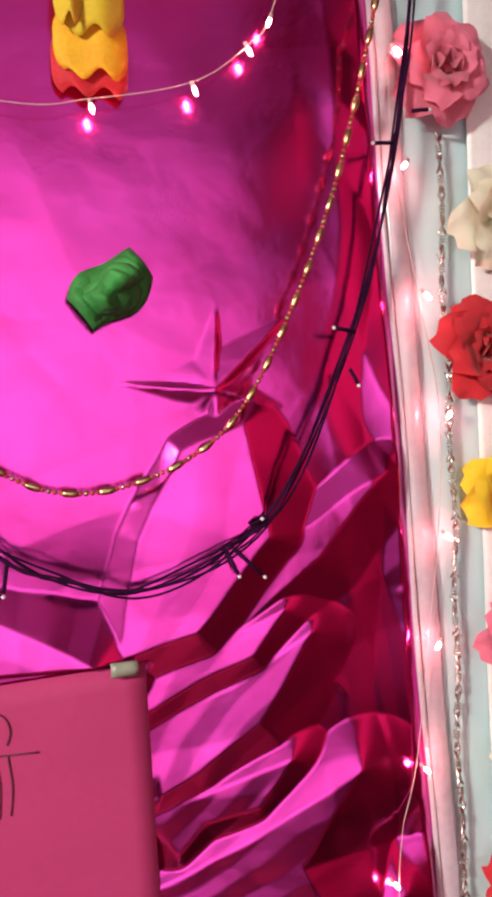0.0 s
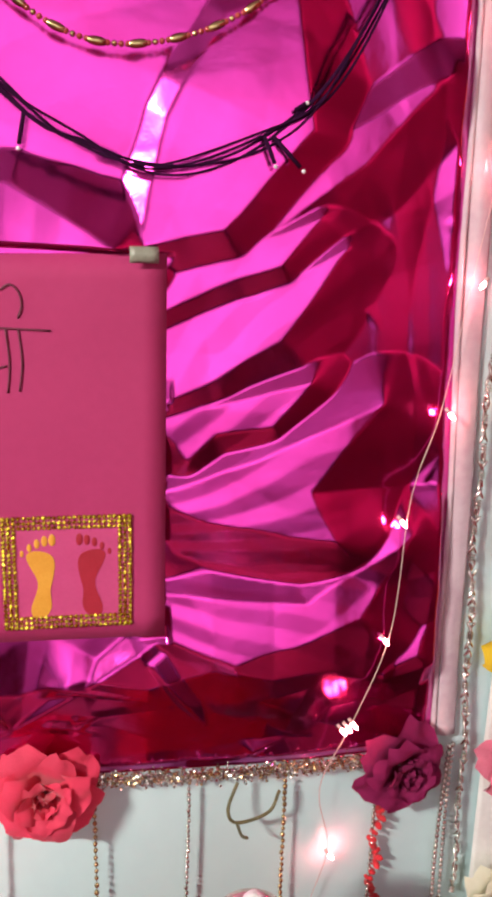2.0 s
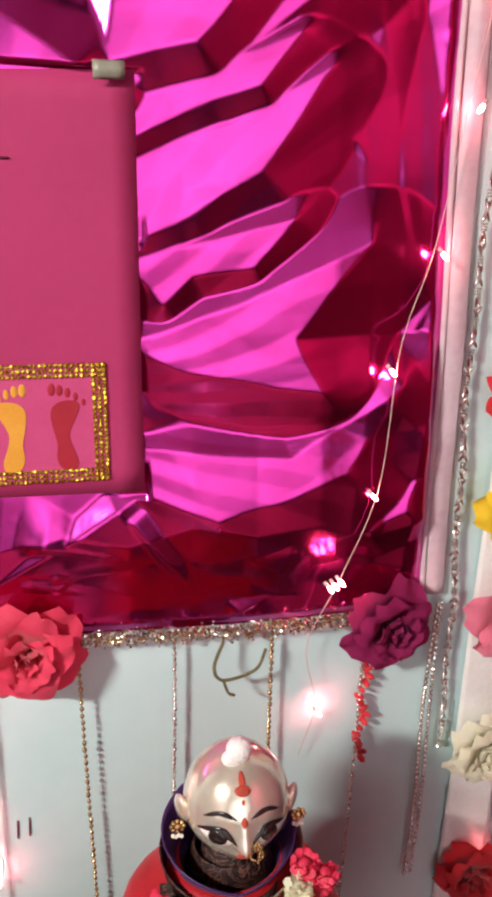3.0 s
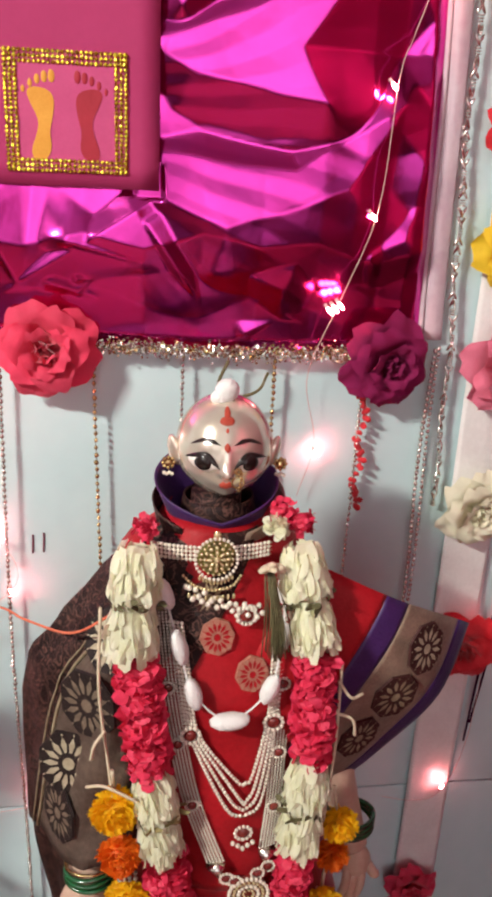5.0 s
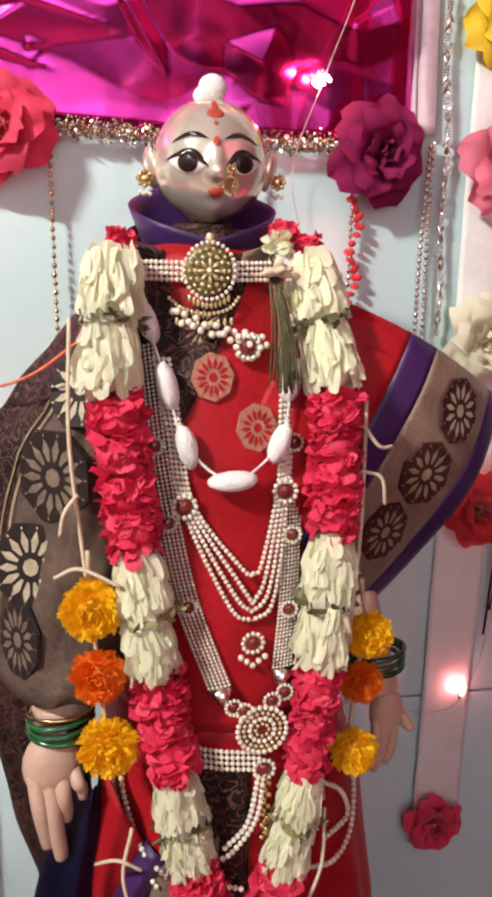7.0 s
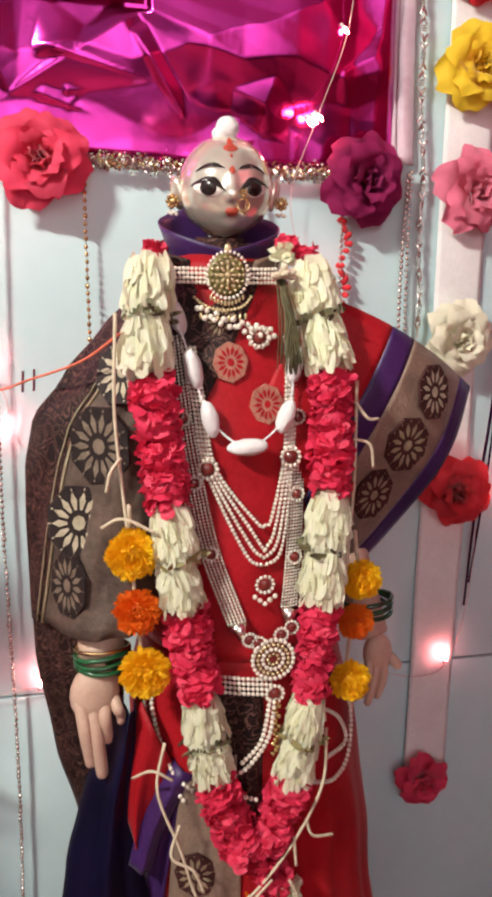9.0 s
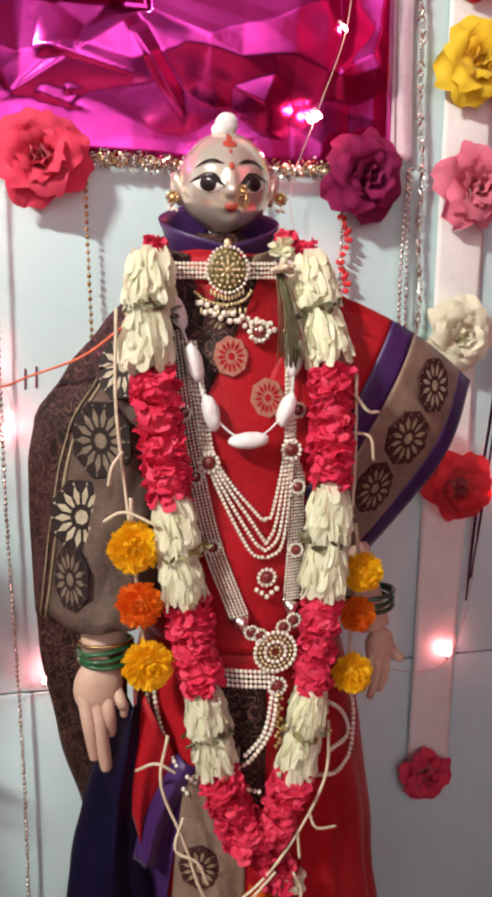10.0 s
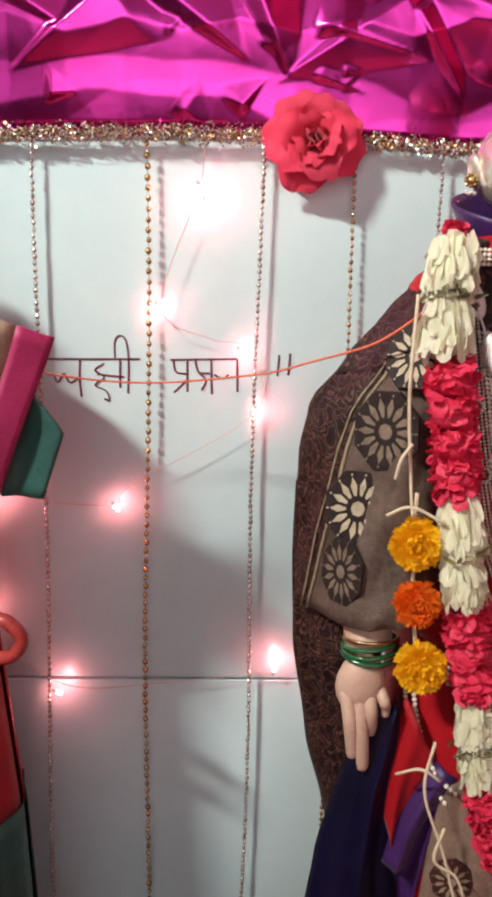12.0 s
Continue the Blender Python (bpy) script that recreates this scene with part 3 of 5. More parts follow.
        ("pink", 0.238, 1.872, 0.088, "pink cloth rose on the white ribbon"), ("white", 0.285, 1.75, 0.085, "cream cloth rose on the white ribbon"),
        ("red", 0.268, 1.638, 0.086, "deep red cloth rose on the white ribbon"), ("yellow", 0.283, 1.513, 0.075, "yellow cloth rose on the white ribbon"),
        ("pink", 0.286, 1.384, 0.07, "pink cloth rose on the white ribbon"), ("white", 0.296, 1.268, 0.075, "cream cloth rose on the white ribbon"),
        ("red", 0.294, 1.163, 0.08, "red cloth rose on the white ribbon"), ("yellow", 0.298, 1.062, 0.085, "yellow cloth rose on the white ribbon"),
        ("pink", 0.300, 0.941, 0.085, "pink cloth rose on the white ribbon"), ("white", 0.295, 0.787, 0.082, "cream white cloth rose on the white ribbon"),
        ("red", 0.308, 0.616, 0.080, "red cloth rose on the white ribbon"), ("crimson", 0.290, 0.252, 0.066, "dark pink cloth rose at the ribbon's lower end"),
        ("purple", 0.180, 0.947, 0.090, "dark purple cloth rose at the foil corner"), ("crimson", -0.139, 0.955, 0.090, "crimson cloth rose on the foil hem"))):
    rose(kind, x, z, size, word, spin=i * 0.83, tilt=(4 * math.sin(i * 2.3), 9 * math.sin(i * 1.7)))

# folded cloth leaf and the yellow flower pinned on the foil
leaf = holder("cloth_leaf", (-0.047, -0.024, 1.694), "folded green cloth flower pinned on the foil", "cloth flower")
leaf.rotation_euler = Euler((0, radians(-37), 0))
for k in range(5):
    hp = Heap()
    sheet(hp, lambda u, v: ((u - 0.5) * (0.062 - 0.008 * k), -0.006 * k - 0.008 * math.sin(math.pi * v) - 0.004 * math.sin(u * 9 + k * 2), (v - 0.5) * (0.046 - 0.007 * k) * (0.5 + 0.5 * math.sin(math.pi * (0.12 + 0.8 * u))) + 0.003 * math.sin(u * 7 + k)), 12, 8, 0.0006)
    put("leaf_fold", hp, ROSE["green"], leaf)
bloom = holder("cloth_flower", (-0.052, -0.022, 1.885), "yellow cloth flower pinned on the foil", "cloth flower")
for k, (x0, x1, z0, z1, key) in enumerate(((-0.029, 0.028, -0.045, 0.0, "red"), (-0.027, 0.028, -0.034, 0.012, "amber"), (-0.024, 0.027, -0.005, 0.05, "yellow"), (-0.026, -0.004, 0.0, 0.045, "yellow"))):
    hp = Heap()
    sheet(hp, lambda u, v: (x0 + (x1 - x0) * (0.5 + (u - 0.5) * (1 - 0.25 * (2 * v - 1) ** 4)), -0.006 * k - 0.007 * math.sin(math.pi * u) - 0.002 * math.sin(9 * u + k), z0 + (z1 - z0) * v + 0.004 * math.sin(u * 11 + k) * (1 - v)), 14, 10, 0.0006)
    put("petal", hp, ROSE[key], bloom)

# ---- fairy lights ----
def fairy(name, path, bulbs, label, mat=None):
    ob = holder(name, path[0], label, "fairy lights", "fairy light strings")
    back = Matrix.Translation([-c for c in path[0]])
    h = Heap()
    tube(h, spline(path, 10), 0.00045, 5)
    put("cable", h, M_CLEAR_WIRE, ob, at=back)
    for x, y, z, dx, dz in bulbs:
        h = Heap()
        d = Vector((dx, -0.2, dz)).normalized()
        bead(h, Vector((x, y, z)), 0.0017, 0.0017, 0.0042, d.to_track_quat("Z", "Y").to_matrix(), BALL)
        b = put("bulb", h, mat or M_BULB, ob, "lit pinkish rice bulb", at=back)
        h = Heap()
        tube(h, [Vector((x, y, z)) - d * 0.003, Vector((x, y, z)) - d * 0.008], 0.0016, 6)
        put("socket", h, M_CLEAR_WIRE, b)


EDGE_BULBS = [(0.199, 1.884), (0.2, 1.791), (0.216, 1.684), (0.232, 1.583), (0.226, 1.479), (0.212, 1.386), (0.196, 1.280)]
fairy("fairy_lights", [(0.205, -0.016, 2.05), *[(x - 0.004, -0.016, z + 0.006) for x, z in EDGE_BULBS], (0.176, -0.016, 1.23)],
      [(x, -0.026, z, 0.5 * (-1) ** i, -0.6) for i, (x, z) in enumerate(EDGE_BULBS)], "string of lit pinkish fairy lights down the foil edge")
LOW_BULBS = [(0.158, 1.191), (0.151, 1.083), (0.123, 1.0), (0.118, 0.998), (0.128, 1.003), (0.122, 0.848)]
fairy("fairy_lights", [(0.176, -0.016, 1.23), *[(x + 0.004, -0.034, z + 0.006) for x, z in LOW_BULBS[:3]], (0.105, -0.02, 0.93), (0.118, -0.015, 0.86), (0.105, -0.012, 0.80)],
      [(x, -0.036, z, 0.4, -0.5) for x, z in LOW_BULBS[:5]] + [(0.122, -0.014, 0.848, 0.4, -0.5)], "string of lit fairy lights across the foil corner")
fairy("fairy_lights", [(-0.3, -0.03, 1.86), (-0.12, -0.03, 1.83), (-0.054, -0.03, 1.834), (0.025, -0.03, 1.85), (0.07, -0.03, 1.88), (0.09, -0.03, 1.905), (0.12, -0.03, 2.0)],
      [(-0.054, -0.032, 1.826, 0.2, -1), (0.025, -0.032, 1.842, 0.3, -1), (0.087, -0.032, 1.897, -0.4, -1), (0.07, -0.032, 1.874, 0.4, -1)], "string of lit fairy lights across the upper foil")
# the bulbs at x -0.450 and -0.470 are unseen, added to brighten the tiles
fairy("fairy_lights", [(-0.24, -0.016, 0.95), (-0.245, -0.016, 0.91), (-0.28, -0.016, 0.80), (-0.23, -0.016, 0.77), (-0.199, -0.016, 0.762), (-0.184, -0.016, 0.70), (-0.31, -0.016, 0.62), (-0.325, -0.016, 0.60), (-0.38, -0.016, 0.60), (-0.45, -0.016, 0.605), (-0.47, -0.016, 0.485), (-0.388, -0.016, 0.40), (-0.28, -0.016, 0.40), (-0.16, -0.016, 0.415)],
      [(-0.244, -0.018, 0.911, 0.3, -1), (-0.238, -0.018, 0.897, 0.3, -1), (-0.284, -0.018, 0.798, 0.2, -1), (-0.199, -0.018, 0.758, 0.5, -0.4), (-0.184, -0.018, 0.698, 0.3, -1), (-0.325, -0.018, 0.597, 0.5, -0.6), (-0.388, -0.018, 0.389, 0.8, -0.2), (-0.450, -0.020, 0.600, 0.4, -0.6), (-0.470, -0.020, 0.480, 0.4, -0.6), (-0.157, -0.018, 0.419, 0.2, 1)], "string of lit pinkish fairy lights on the tiles")
fairy("fairy_lights", [(0.34, -0.016, 0.66), (0.335, -0.016, 0.48), (0.312, -0.016, 0.40), (0.28, -0.014, 0.385), (0.24, -0.012, 0.392)],
      [(0.312, -0.018, 0.408, 0.2, 1), (0.34, -0.03, 0.612, 0.2, 1)], "string of lit warm fairy lights beside the ribbon")
hp = Heap()
tube(hp, spline([(0.352, -0.012, 0.86), (0.345, -0.02, 0.72), (0.338, -0.014, 0.6), (0.334, -0.01, 0.47)], 10), lambda t: 0.0022 - 0.001 * t, 6)
tube(hp, spline([(0.356, -0.012, 0.80), (0.349, -0.016, 0.66), (0.336, -0.014, 0.5)], 10), 0.0013, 6)
tagged(put("dark_cord", hp, M_WIRE), "loose dark cord hanging by the white ribbon", "cord")

# ---- handwriting on the tiles ----
lettering = holder("wall_lettering", (-0.28, 0.0, 0.73), "maroon handwritten Devanagari letters on the tiles", "lettering")
WORDS = [Heap(), Heap(), Heap(), Heap()]
for line in ([(-0.40, 0.745), (-0.35, 0.746), (-0.302, 0.747)], [(-0.362, 0.746), (-0.3625, 0.725), (-0.361, 0.708)], [(-0.362, 0.728), (-0.372, 0.722), (-0.378, 0.731), (-0.384, 0.722), (-0.388, 0.73)],
             [(-0.338, 0.742), (-0.347, 0.735), (-0.338, 0.728), (-0.347, 0.720), (-0.336, 0.714), (-0.333, 0.705), (-0.338, 0.706)], [(-0.345, 0.731), (-0.325, 0.729), (-0.318, 0.729)],
             [(-0.322, 0.746), (-0.322, 0.718)], [(-0.314, 0.712), (-0.3135, 0.745), (-0.316, 0.765), (-0.322, 0.770), (-0.327, 0.764), (-0.327, 0.748)],
             [(-0.272, 0.747), (-0.24, 0.748), (-0.205, 0.749)], [(-0.269, 0.747), (-0.266, 0.735), (-0.256, 0.733)], [(-0.255, 0.748), (-0.2545, 0.715)], [(-0.255, 0.727), (-0.264, 0.718), (-0.268, 0.714)],
             [(-0.247, 0.748), (-0.244, 0.736), (-0.236, 0.727), (-0.24, 0.717)], [(-0.244, 0.734), (-0.232, 0.734)], [(-0.231, 0.748), (-0.230, 0.713)], [(-0.228, 0.733), (-0.219, 0.729), (-0.213, 0.733)], [(-0.205, 0.749), (-0.204, 0.716)],
             [(-0.163, 0.754), (-0.164, 0.733)], [(-0.152, 0.756), (-0.153, 0.734)]):
    x = sum(p[0] for p in line) / len(line)
    tube(WORDS[0 if x < -0.29 else 1 if x < -0.19 else 2 if x < -0.158 else 3], spline([(x, -0.0006, z) for x, z in line], 6), 0.0011, 5, squash=0.5)
for name, hp in zip(("word", "word", "end_stroke", "end_stroke"), WORDS):
    put(name, hp, M_INK, lettering, at=Matrix.Translation((0.28, 0.0, -0.73)))

# ---- the dressed idol ----
M_IDOL = surf("polished_silver", (0.80, 0.71, 0.58), (0.92, 0.85, 0.74), 14, 0.18, 0.70, bump=0.06)
M_SKIN = surf("pale_painted_plaster", (0.46, 0.30, 0.22), (0.56, 0.39, 0.30), 30, 0.5)
M_EYE = surf("black_enamel", (0.012, 0.008, 0.008), (0.02, 0.012, 0.01), 60, 0.2)
M_EYEWHITE = surf("white_enamel", (0.72, 0.68, 0.62), (0.8, 0.76, 0.7), 60, 0.25)
M_VERMILION = surf("vermilion_paint", (0.30, 0.03, 0.015), (0.45, 0.06, 0.03), 120, 0.7)
M_RED_SILK = surf("red_silk", (0.26, 0.003, 0.007), (0.40, 0.007, 0.014), 26, 0.5, sheen=0.05, bump=0.25, bump_scale=500)
M_PURPLE_SILK = surf("purple_silk", (0.025, 0.005, 0.06), (0.05, 0.012, 0.105), 26, 0.45, sheen=0.05, bump=0.25, bump_scale=500)
M_BLUE_SILK = surf("dark_blue_silk", (0.0016, 0.0012, 0.010), (0.005, 0.0038, 0.026), 20, 0.5, bump=0.25, bump_scale=500)
M_TAUPE = surf("taupe_gold_brocade", (0.16, 0.105, 0.075), (0.32, 0.22, 0.16), 45, 0.45, 0.1, sheen=0.05, bump=0.5, bump_scale=700)


def brocade(name, base, base2, motif, scale, rough=0.5):
    """Woven cloth with small gold figures and a ribbed ground."""
    m = surf(name, base, base2, 40, rough, 0.1, bump=0.5, bump_scale=600)
    n, l = m.node_tree.nodes, m.node_tree.links
    b = n["Principled BSDF"]
    ground = b.inputs["Base Color"].links[0].from_socket
    tc, vor, noi, ramp, mix = n.new("ShaderNodeTexCoord"), n.new("ShaderNodeTexVoronoi"), n.new("ShaderNodeTexNoise"), n.new("ShaderNodeValToRGB"), n.new("ShaderNodeMix")
    vor.feature, vor.inputs["Scale"].default_value = "DISTANCE_TO_EDGE", scale
    noi.inputs["Scale"].default_value = scale * 2.5
    add = n.new("ShaderNodeMath")
    add.operation = "MULTIPLY"
    warp, push = n.new("ShaderNodeTexNoise"), n.new("ShaderNodeVectorMath")
    warp.inputs["Scale"].default_value, warp.inputs["Detail"].default_value = scale * 0.6, 3
    push.operation, push.inputs[1].default_value = "MULTIPLY_ADD", (2.2 / scale, 2.2 / scale, 2.2 / scale)
    l.new(tc.outputs["Object"], warp.inputs["Vector"])
    l.new(warp.outputs["Color"], push.inputs[0])
    l.new(tc.outputs["Object"], push.inputs[2])
    l.new(push.outputs[0], vor.inputs["Vector"])
    l.new(tc.outputs["Object"], noi.inputs["Vector"])
    l.new(vor.outputs["Distance"], add.inputs[0])
    l.new(noi.outputs["Fac"], add.inputs[1])
    l.new(add.outputs[0], ramp.inputs[0])
    e = ramp.color_ramp.elements
    e[0].position, e[1].position = 0.010, 0.016
    e[0].color, e[1].color = (0, 0, 0, 1), (0, 0, 0, 1)
    for pos, v in ((0.035, 0.0), (0.048, 0.8), (0.075, 0.8), (0.085, 0.0)):
        q = e.new(pos)
        q.color = (v, v, v, 1)
    mix.data_type = "RGBA"
    l.new(ramp.outputs[0], mix.inputs[0])
    l.new(ground, mix.inputs[6])
    mix.inputs[7].default_value = (*motif, 1)
    l.new(mix.outputs[2], b.inputs["Base Color"])
    return m


M_BROWN = brocade("dark_brown_brocade", (0.004, 0.002, 0.002), (0.028, 0.011, 0.010), (0.12, 0.055, 0.042), 85)
# darker copy of the taupe brocade: the sleeve's shade is in the colour
M_TAUPE_SHADED = surf("taupe_brocade_shaded", (0.050, 0.034, 0.028), (0.155, 0.108, 0.084), 22, 0.45, 0.2, bump=0.5, bump_scale=700)
M_GILT = surf("bright_gilt", (0.62, 0.50, 0.26), (0.80, 0.68, 0.42), 120, 0.25, 0.6, bump=0)
M_OCTAGON = surf("dark_maroon_weave", (0.035, 0.012, 0.012), (0.075, 0.025, 0.022), 90, 0.6, bump=0.4, bump_scale=700)
M_NIGHT = surf("black_brown_weave", (0.012, 0.008, 0.008), (0.032, 0.020, 0.018), 90, 0.6, bump=0.4, bump_scale=700)
M_MOTIF = surf("faded_gold_motif", (0.34, 0.13, 0.09), (0.48, 0.22, 0.15), 160, 0.5, 0.1, bump=0.5, bump_scale=900)
M_ZARI = surf("gold_thread_weave", (0.22, 0.17, 0.10), (0.44, 0.36, 0.23), 160, 0.45, 0.3, bump=0.6, bump_scale=900)
M_ZARI_PALE = surf("pale_gold_weave", (0.34, 0.29, 0.19), (0.58, 0.51, 0.37), 160, 0.5, 0.2, bump=0.6, bump_scale=900)
M_ZARI_DIM = surf("dim_gold_weave", (0.12, 0.085, 0.06), (0.26, 0.20, 0.14), 160, 0.5, 0.2, bump=0.6, bump_scale=900)
for m in (M_BROWN, M_TAUPE_SHADED, M_BLUE_SILK, M_RED_SILK, M_OCTAGON, M_NIGHT):
    m.node_tree.nodes["Principled BSDF"].inputs["Specular IOR Level"].default_value = 0.2
M_PEARL = surf("pearl", (0.62, 0.56, 0.46), (0.78, 0.72, 0.62), 60, 0.25, coat=0.5, bump=0)
M_GEM = surf("dark_red_gem", (0.10, 0.012, 0.012), (0.2, 0.03, 0.02), 60, 0.15, coat=0.6)
M_COTTON = surf("white_cotton", (0.76, 0.75, 0.73), (0.86, 0.85, 0.83), 60, 0.95, bump=0.9, bump_scale=700)
M_BANGLE = surf("green_glass_bangle", (0.005, 0.05, 0.018), (0.012, 0.11, 0.035), 60, 0.12, coat=0.7)
M_PETAL_W = surf("cream_petal", (0.84, 0.84, 0.60), (0.93, 0.93, 0.78), 90, 0.55, spread=0.05, through_light=0.45, bump=0.2)
M_PETAL_R = surf("crimson_petal", (0.66, 0.02, 0.07), (0.84, 0.055, 0.14), 90, 0.6, spread=0.05, through_light=0.3, bump=0.3)
M_MARI_Y = surf("yellow_marigold", (0.92, 0.50, 0.005), (0.97, 0.70, 0.015), 90, 0.6, through_light=0.38)
M_MARI_O = surf("orange_marigold", (0.82, 0.14, 0.005), (0.90, 0.26, 0.012), 90, 0.6, through_light=0.38)
M_JUTE = surf("cream_cotton_thread", (0.52, 0.44, 0.30), (0.68, 0.60, 0.44), 200, 0.85)
M_LEAF = surf("olive_leaf", (0.14, 0.12, 0.035), (0.34, 0.29, 0.12), 100, 0.6)
M_STEM = surf("dry_green_stem", (0.06, 0.06, 0.025), (0.16, 0.14, 0.06), 100, 0.7)

# height, centre x, half width, half depth of the draped body
BODY = [(FLOOR_Z, 0.045, 0.158, 0.125), (0.29, 0.038, 0.119, 0.104), (0.39, 0.033, 0.113, 0.100), (0.48, 0.028, 0.102, 0.097), (0.56, 0.022, 0.086, 0.093), (0.65, 0.016, 0.080, 0.088),
        (0.73, 0.010, 0.088, 0.080), (0.79, 0.006, 0.092, 0.068), (0.835, 0.004, 0.076, 0.056), (0.86, 0.003, 0.046, 0.044), (0.885, 0.003, 0.028, 0.032)]
BODY_Y = -0.178


def front(x, z, off=0.0):
    """The y of the clothed body's front at x, z, off metres before it."""
    cx, a, b = lerp_table(BODY, z)
    s = min(0.93, abs(x - cx) / a)
    return BODY_Y - b * math.sqrt(1 - s * s) - off


HEAD = Vector((0.008, -0.178, 0.920))
FACE_TURN = Matrix.Rotation(radians(-3), 3, "Z")


def head_point(lon, lat, off=0.0):
    """A point of the idol's head: lon 0 is the face's middle, lat 0 its mid height (radians)."""
    x, y, z = math.sin(lon) * math.cos(lat), -math.cos(lon) * math.cos(lat), math.sin(lat)
    jaw = max(0, -lat)
    r = Vector((0.0385 * (1 - 0.24 * jaw * jaw), 0.039, 0.044 if lat > 0 else 0.0375))
    p = Vector((x * r.x, y * r.y, z * r.z))
    grow = off
    grow += 0.0095 * math.exp(-(lon / 0.12) ** 2 - ((lat + 0.10) / 0.13) ** 2) + 0.004 * math.exp(-(lon / 0.09) ** 2 - ((lat - 0.12) / 0.2) ** 2)
    grow += 0.0032 * math.exp(-(lon / 0.2) ** 2 - ((lat + 0.42) / 0.09) ** 2) + 0.002 * math.exp(-(lon / 0.25) ** 2 - ((lat + 0.78) / 0.16) ** 2)
    for s in (-1, 1):
        grow += 0.0016 * math.exp(-((lon - s * 0.45) / 0.25) ** 2 - ((lat - 0.05) / 0.12) ** 2) + 0.0012 * math.exp(-((lon - s * 0.45) / 0.3) ** 2 - ((lat - 0.32) / 0.07) ** 2)
    return HEAD + FACE_TURN @ (p + p.normalized() * grow)


def patch(h, slot, outline, off):
    """A thin raised patch on the face with a closed outline of (lon, lat)."""
    ring = spline([(a, b, 0) for a, b in outline + outline[:1]], 4)[:-1]
    c = sum(ring, Vector()) / len(ring)
    n = len(ring)
    v = [head_point(c.x, c.y, off)] + [head_point(*(c + (p - c) * s).xy, off) for s in (0.55, 1.0) for p in ring] + [head_point(*(c + (p - c) * 1.05).xy, off - 0.0006) for p in ring]
    f = [(0, 1 + i, 1 + (i + 1) % n) for i in range(n)]
    for k in range(2):
        f += [(1 + k * n + i, 1 + (k + 1) * n + i, 1 + (k + 1) * n + (i + 1) % n, 1 + k * n + (i + 1) % n) for i in range(n)]
    h.add(v, f, None, slot)


def ellipse(a, b, ra, rb, n=10):
    return [(a + ra * math.cos(2 * math.pi * i / n), b + rb * math.sin(2 * math.pi * i / n)) for i in range(n)]


hp = Heap()
nu, nv = 72, 48
v = [head_point(2 * math.pi * i / nu - math.pi, math.pi * j / nv - math.pi / 2) for j in range(nv + 1) for i in range(nu)]
hp.add(v, [(j * nu + i, j * nu + (i + 1) % nu, (j + 1) * nu + (i + 1) % nu, (j + 1) * nu + i) for j in range(nv) for i in range(nu)])
tube(hp, [(0.003, -0.178, 0.78), (0.003, -0.178, 0.84), (0.003, -0.180, 0.885)], lambda t: 0.026 - 0.006 * t, 16, 5)
for s in (-1, 1):
    bead(hp, HEAD + FACE_TURN @ Vector((s * 0.039, -0.004, -0.001)), 0.0045, 0.008, 0.0135, Euler((0, s * 0.2, s * -0.4)).to_matrix(), BALL_FINE)
    patch(hp, 2, [(s * 0.17, -0.02), (s * 0.34, 0.15), (s * 0.56, 0.16), (s * 0.82, 0.05), (s * 0.56, -0.11), (s * 0.34, -0.12)], 0.0008)
    patch(hp, 1, ellipse(s * 0.47, 0.025, 0.165, 0.135), 0.0014)
    patch(hp, 1, [(s * 0.13, -0.03), (s * 0.33, 0.15), (s * 0.56, 0.165), (s * 0.90, 0.06), (s * 0.56, 0.205), (s * 0.33, 0.195)], 0.0012)
    patch(hp, 1, [(s * 0.14, 0.36), (s * 0.34, 0.46), (s * 0.58, 0.44), (s * 0.80, 0.30), (s * 0.57, 0.40), (s * 0.34, 0.41)], 0.0007)
patch(hp, 3, [(-0.15, -0.40), (-0.06, -0.335), (0.0, -0.36), (0.06, -0.335), (0.15, -0.40), (0.07, -0.50), (-0.07, -0.50)], 0.0008)
patch(hp, 3, ellipse(0.0, 0.80, 0.20, 0.085), 0.0008)
patch(hp, 3, ellipse(0.0, 0.98, 0.10, 0.14), 0.0007)
patch(hp, 3, ellipse(0.0, 0.62, 0.035, 0.04), 0.0008)
patch(hp, 3, [(0.0, 0.24), (0.06, 0.32), (0.0, 0.40), (-0.06, 0.32)], 0.0008)
# arms and hands of the same figure
arm = spline([(-0.060, -0.18, 0.80), (-0.105, -0.17, 0.70), (-0.108, -0.180, 0.63), (-0.102, -0.208, 0.590), (-0.1, -0.234, 0.55)], 8)
tube(hp, arm, lambda t: 0.022 - 0.003 * t, 14, 4)
bead(hp, (-0.107, -0.243, 0.525), 0.0200, 0.013, 0.026, Euler((0, 0.12, 0)).to_matrix(), BALL_FINE, 4)
for k, (x0, x1, z1, r) in enumerate(((-0.119, -0.112, 0.464, 0.0058), (-0.110, -0.103, 0.453, 0.0060), (-0.101, -0.098, 0.484, 0.0054), (-0.092, -0.087, 0.500, 0.0048))):
    tube(hp, spline([(x0, -0.246, 0.522), ((x0 + x1) / 2, -0.254, (0.515 + z1) / 2 + 0.008), (x1, -0.250, z1 + 0.008), (x1, -0.249, z1)], 5), lambda t: r * (1 - 0.35 * t ** 3), 10, 4)
